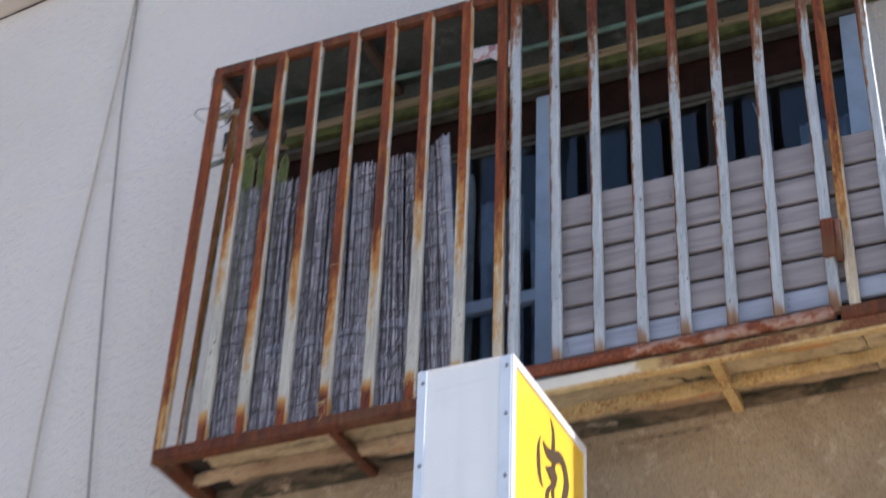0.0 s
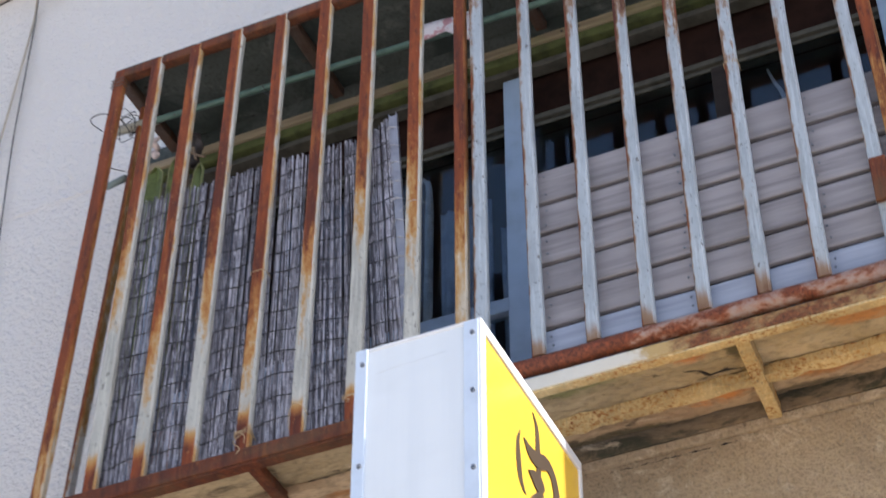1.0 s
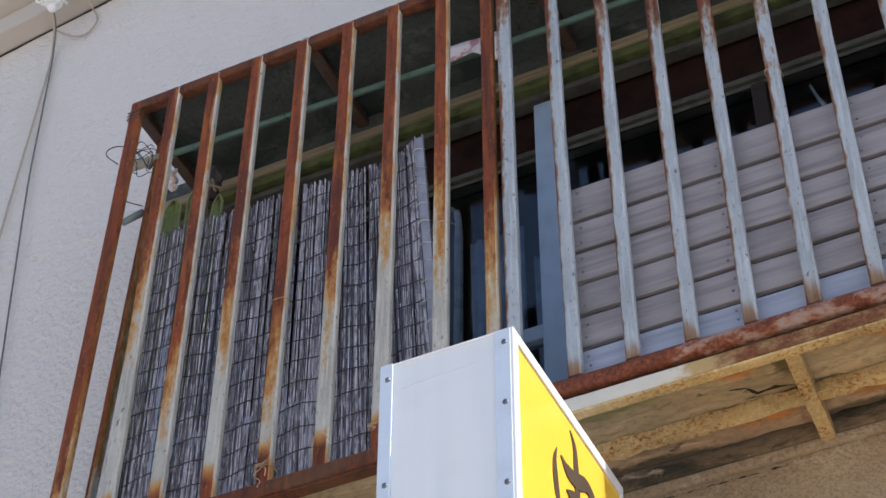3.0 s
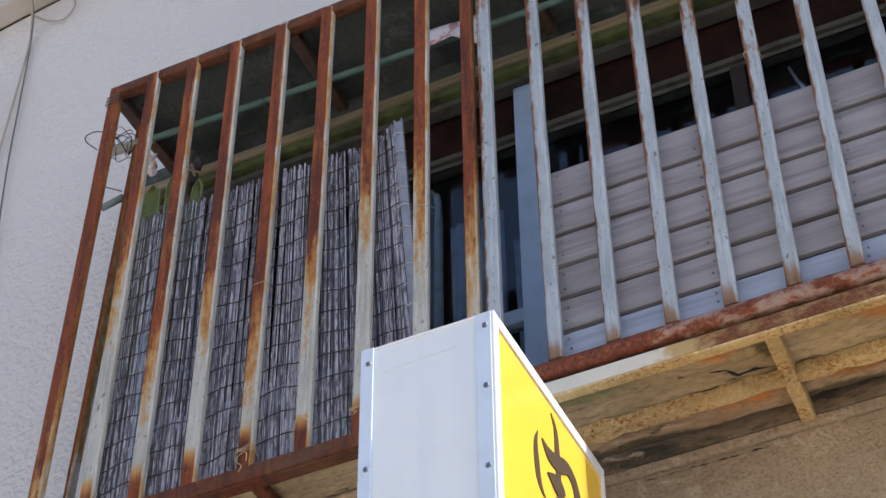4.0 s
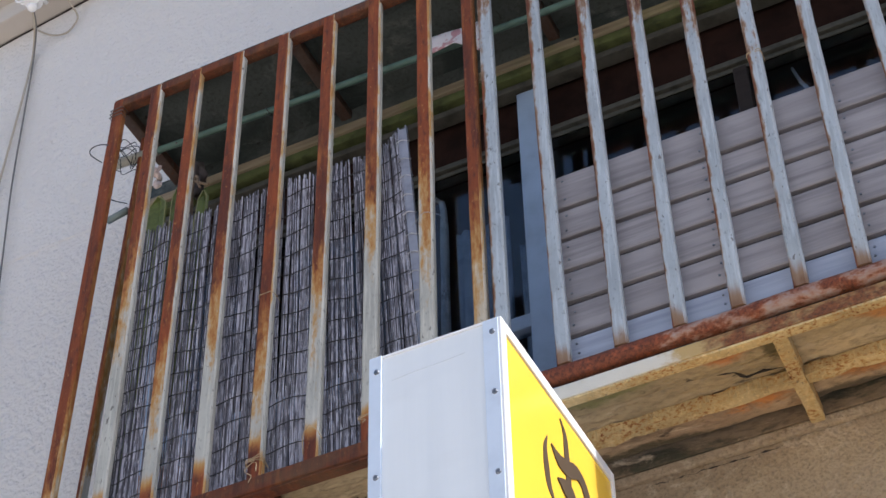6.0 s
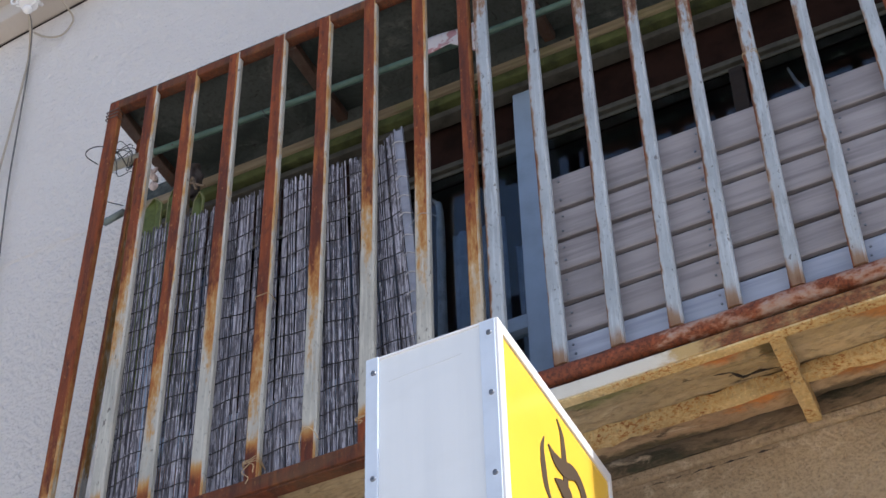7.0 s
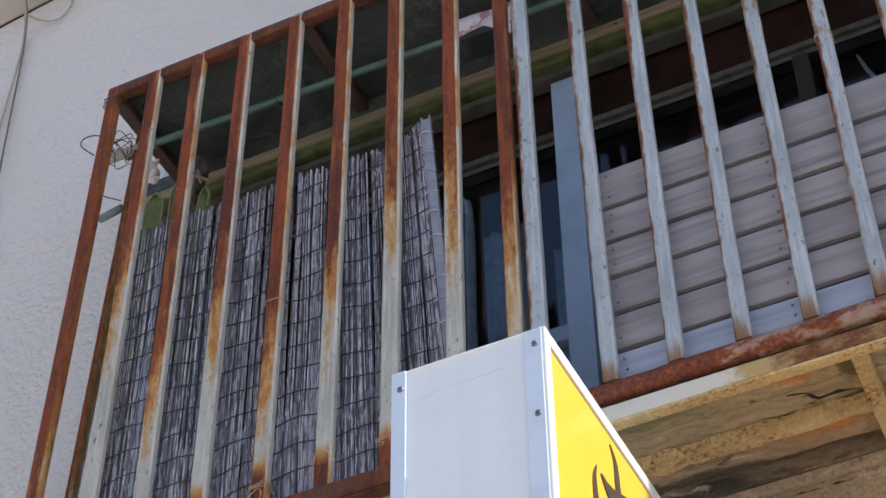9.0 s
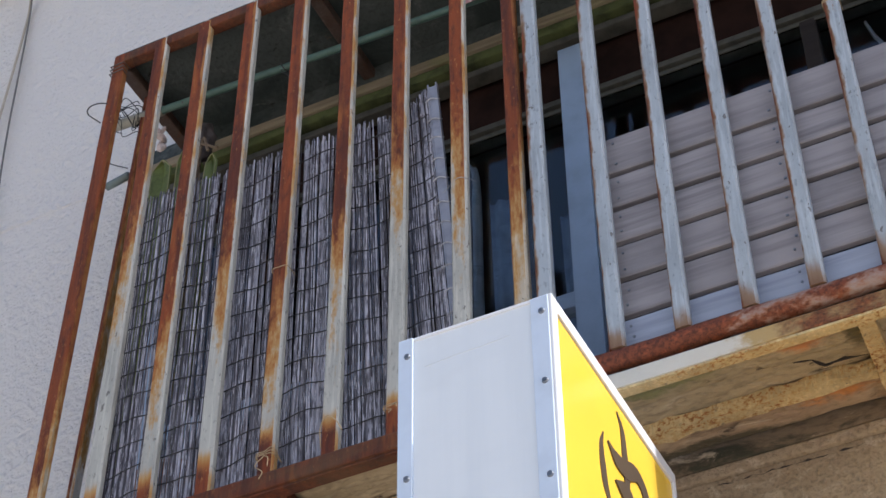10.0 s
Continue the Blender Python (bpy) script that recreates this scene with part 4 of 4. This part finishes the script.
cord("wall_cord", [(-0.442, 0.16, 5.92), (-0.462, 0.205, 5.90), (-0.497, YC, 5.86), (-0.500, YC, 5.76), (-0.509, YC, 5.616), (-0.527, YC, 5.373), (-0.546, YC, 5.077), (-0.565, YC, 4.80), (-0.578, YC, 4.51), (-0.587, YC, 4.26), (-0.590, YC, 4.05), (-0.60, YC, 3.3)], 0.0032, M_CORD2, "slack tan cord hanging down the stucco wall")
cord("wall_cord", [(-0.440, 0.16, 5.92), (-0.460, 0.21, 5.90), (-0.493, YC, 5.85), (-0.490, YC, 5.76), (-0.488, YC, 5.609), (-0.484, YC, 5.361), (-0.467, YC, 5.056), (-0.450, YC, 4.771), (-0.430, YC, 4.48), (-0.411, YC, 4.225), (-0.394, YC, 4.017), (-0.33, YC, 3.3)], 0.0025, M_CORD, "slack dark grey cord hanging down the stucco wall")
cord("wall_cord", [(-0.495, YC, 5.955), (-0.465, YC, 5.925), (-0.43, YC, 5.900), (-0.397, YC, 5.892), (-0.376, YC, 5.91), (-0.368, YC, 5.945), (-0.378, 0.235, 5.975), (-0.385, 0.195, 5.99), (-0.40, 0.19, 6.03)], 0.0028, M_CORD2, "loose cord loop beside the insulator")

# ---- cloth ----
cl = bmesh.new()
cols = []
for i in range(13):
    f = i / 12
    x = 0.735 + 0.13 * f
    drop = 0.05 * max(0.0, (f - 0.58) / 0.42)
    cols.append([cl.verts.new((x + 0.002 * math.sin(k), 0.088 - 0.003 * math.sin(f * 6 + k) - 0.001 * k, 5.062 - (0.048 + drop) * k / 4)) for k in range(5)])
for a, b in zip(cols, cols[1:]):
    for k in range(4):
        cl.faces.new((a[k], a[k + 1], b[k + 1], b[k]))
ob = finish("hanging_cloth", cl, M_CLOTH, smooth=True)
ob.modifiers.new("cloth", "SOLIDIFY").thickness = 0.002
tagged(ob, "white cloth with pink flowers hung on the pole", "cloth")

# ---- potted plant behind the reed screen ----
pt = empty("potted_plant", "tall green and dry plant in a pot behind the reed screen", "plant")
pb = bmesh.new()
bmesh.ops.create_cone(pb, cap_ends=True, segments=20, radius1=0.055, radius2=0.075, depth=0.15, matrix=pose(0.16, 0.15, 4.048))
part("pot", pb, M_POT, pt)
lr = random.Random(5)


def blade(x, y, z0, z1, wd, bend, mat, name):
    """A stiff upright leaf, folded along its middle, with a pale rim."""
    bm, rim = bmesh.new(), []
    rows = []
    for k in range(15):
        f = (k / 14) ** 0.4
        wk = wd * min(1.0, 0.5 + f) * math.sqrt(max(0.02, 1 - max(0, (f - 0.955) / 0.045) ** 2))
        c = Vector((x + bend * f * f, y + 0.01 * f, z0 + (z1 - z0) * f))
        rows.append([bm.verts.new(c + Vector((-wk, -0.004, 0))), bm.verts.new(c + Vector((0, 0.006, 0))), bm.verts.new(c + Vector((wk, -0.004, 0)))])
        rim.append((c + Vector((-wk, -0.004, 0)), c + Vector((wk, -0.004, 0))))
    for a, b in zip(rows, rows[1:]):
        for k in range(2):
            bm.faces.new((a[k], a[k + 1], b[k + 1], b[k]))
    ob = part(name, bm, mat, pt)
    ob.modifiers.new("leaf", "SOLIDIFY").thickness = 0.004
    if mat is M_LEAF:
        part("leaf_rim", tube([r[0] for r in rim] + [r[1] for r in rim[::-1]], 0.0013, 5), M_RIM, ob, "pale yellow leaf rim")


for x, y, zt, wd, bend, mat in ((0.090, 0.085, 4.897, 0.021, 0.0, M_LEAF), (0.130, 0.095, 4.915, 0.011, 0.0, M_LEAF), (0.190, 0.09, 4.868, 0.012, 0.012, M_LEAF), (0.165, 0.13, 4.86, 0.02, 0.0, M_LEAF), (0.17, 0.12, 4.93, 0.005, -0.03, M_DRY), (0.15, 0.14, 4.97, 0.006, -0.02, M_DRY)):
    blade(x, y, 4.10, zt, wd, bend, mat, "leaf")
for i in range(3):
    x = 0.12 + 0.02 * i
    part("stem", tube(smooth_path([(0.16, 0.15, 4.11), (x, 0.13, 4.6), (x + lr.uniform(-0.02, 0.02), 0.12, 4.92 + lr.uniform(-0.03, 0.03)), (x + lr.uniform(-0.05, 0.05), 0.11, 4.90)], 6), 0.003, 5), M_DRY, pt)

fl = bmesh.new()
for k in range(9):
    a = k * 0.7
    bmesh.ops.create_icosphere(fl, subdivisions=2, radius=1.0, matrix=pose(0.092 + 0.006 * math.cos(a * 2.1), 0.075 + 0.005 * math.sin(a), 4.915 + 0.006 * k, 20 * k, 30 * k, 0) @ Matrix.Diagonal((0.009 - 0.0004 * k, 0.004, 0.010, 1)))
part("dry_flower", fl, M_FLOWER, pt, "withered pale pink flower head", True)

# ---- crumpled bag hung on the pole ----
bg = bmesh.new()
bmesh.ops.create_icosphere(bg, subdivisions=4, radius=1.0)
for v in bg.verts:
    d = 1 + 0.35 * noise.fractal(v.co * 1.9, 1.0, 2.0, 4)
    v.co = Vector((0.13 + 0.026 * v.co.x * d, 0.16 + 0.026 * v.co.y * d, 4.99 + 0.055 * v.co.z * d))
add_tube(bg, smooth_path([(0.12, 0.15, 5.04), (0.115, 0.13, 5.072), (0.115, 0.108, 5.078), (0.115, 0.098, 5.06)], 4), 0.0016, 5)
tagged(finish("crumpled_bag", bg, M_BAG, smooth=True), "crumpled grey-brown bag hung on the drying pole", "bag")

# ---- weld beads on the top rail, bands on the corner, wire on the pole ----
wb = random.Random(21)
for x in (0.128, 0.225, 0.335, 0.447, 0.556, 0.664, 0.776):
    b = bmesh.new()
    bmesh.ops.create_icosphere(b, subdivisions=2, radius=1.0)
    big = 1.9 if abs(x - 0.447) < 0.01 else wb.uniform(0.7, 1.1)
    for v in b.verts:
        k = 1 + 0.3 * noise.noise(v.co * 2 + Vector((x * 40, 0, 0)))
        v.co = Vector((x + 0.008 * big * v.co.x * k, 0.004 + 0.004 * v.co.y * k, Z_TOP + 0.0005 + 0.0035 * big * v.co.z * k))
    part("weld_bead", b, M_STRIPPED, cage, "pale weld bead")
for k in range(3):
    z = Z_TOP - 0.030 - 0.011 * k
    x = -0.001 + lean(-0.001) * (4.6 - z) / 1.155
    part("corner_band", tube([(x - 0.016, 0.02, z), (x - 0.0155, -0.002, z - 0.001), (x + 0.0155, -0.002, z + 0.001), (x + 0.016, 0.02, z)], 0.0016, 6), M_ROOFBAR, cage, "dark wire band round the corner post")
pw = empty("pole_wire", "thin dark wire twisted round the drying pole", "wire")
part("wire", tube([(0.335 + 0.004 * k, 0.105 + 0.0105 * math.cos(k * 1.1), 5.056 + 0.0105 * math.sin(k * 1.1)) for k in range(9)], 0.0012, 5), M_WIRE, pw)
part("wire", tube(smooth_path([(0.345, 0.10, 5.046), (0.352, 0.096, 5.03), (0.362, 0.10, 5.02), (0.366, 0.104, 5.0)], 5), 0.0011, 5), M_WIRE, pw)
for x in (0.30, 0.66, 1.02, 1.06, 1.40):
    b = bmesh.new()
    bmesh.ops.create_cone(b, cap_ends=True, segments=8, radius1=0.0032, radius2=0.0026, depth=0.003, matrix=pose(x, 0.2395, 5.076, 90))
    part("nail", b, M_WIRE, win, "dark nail head")
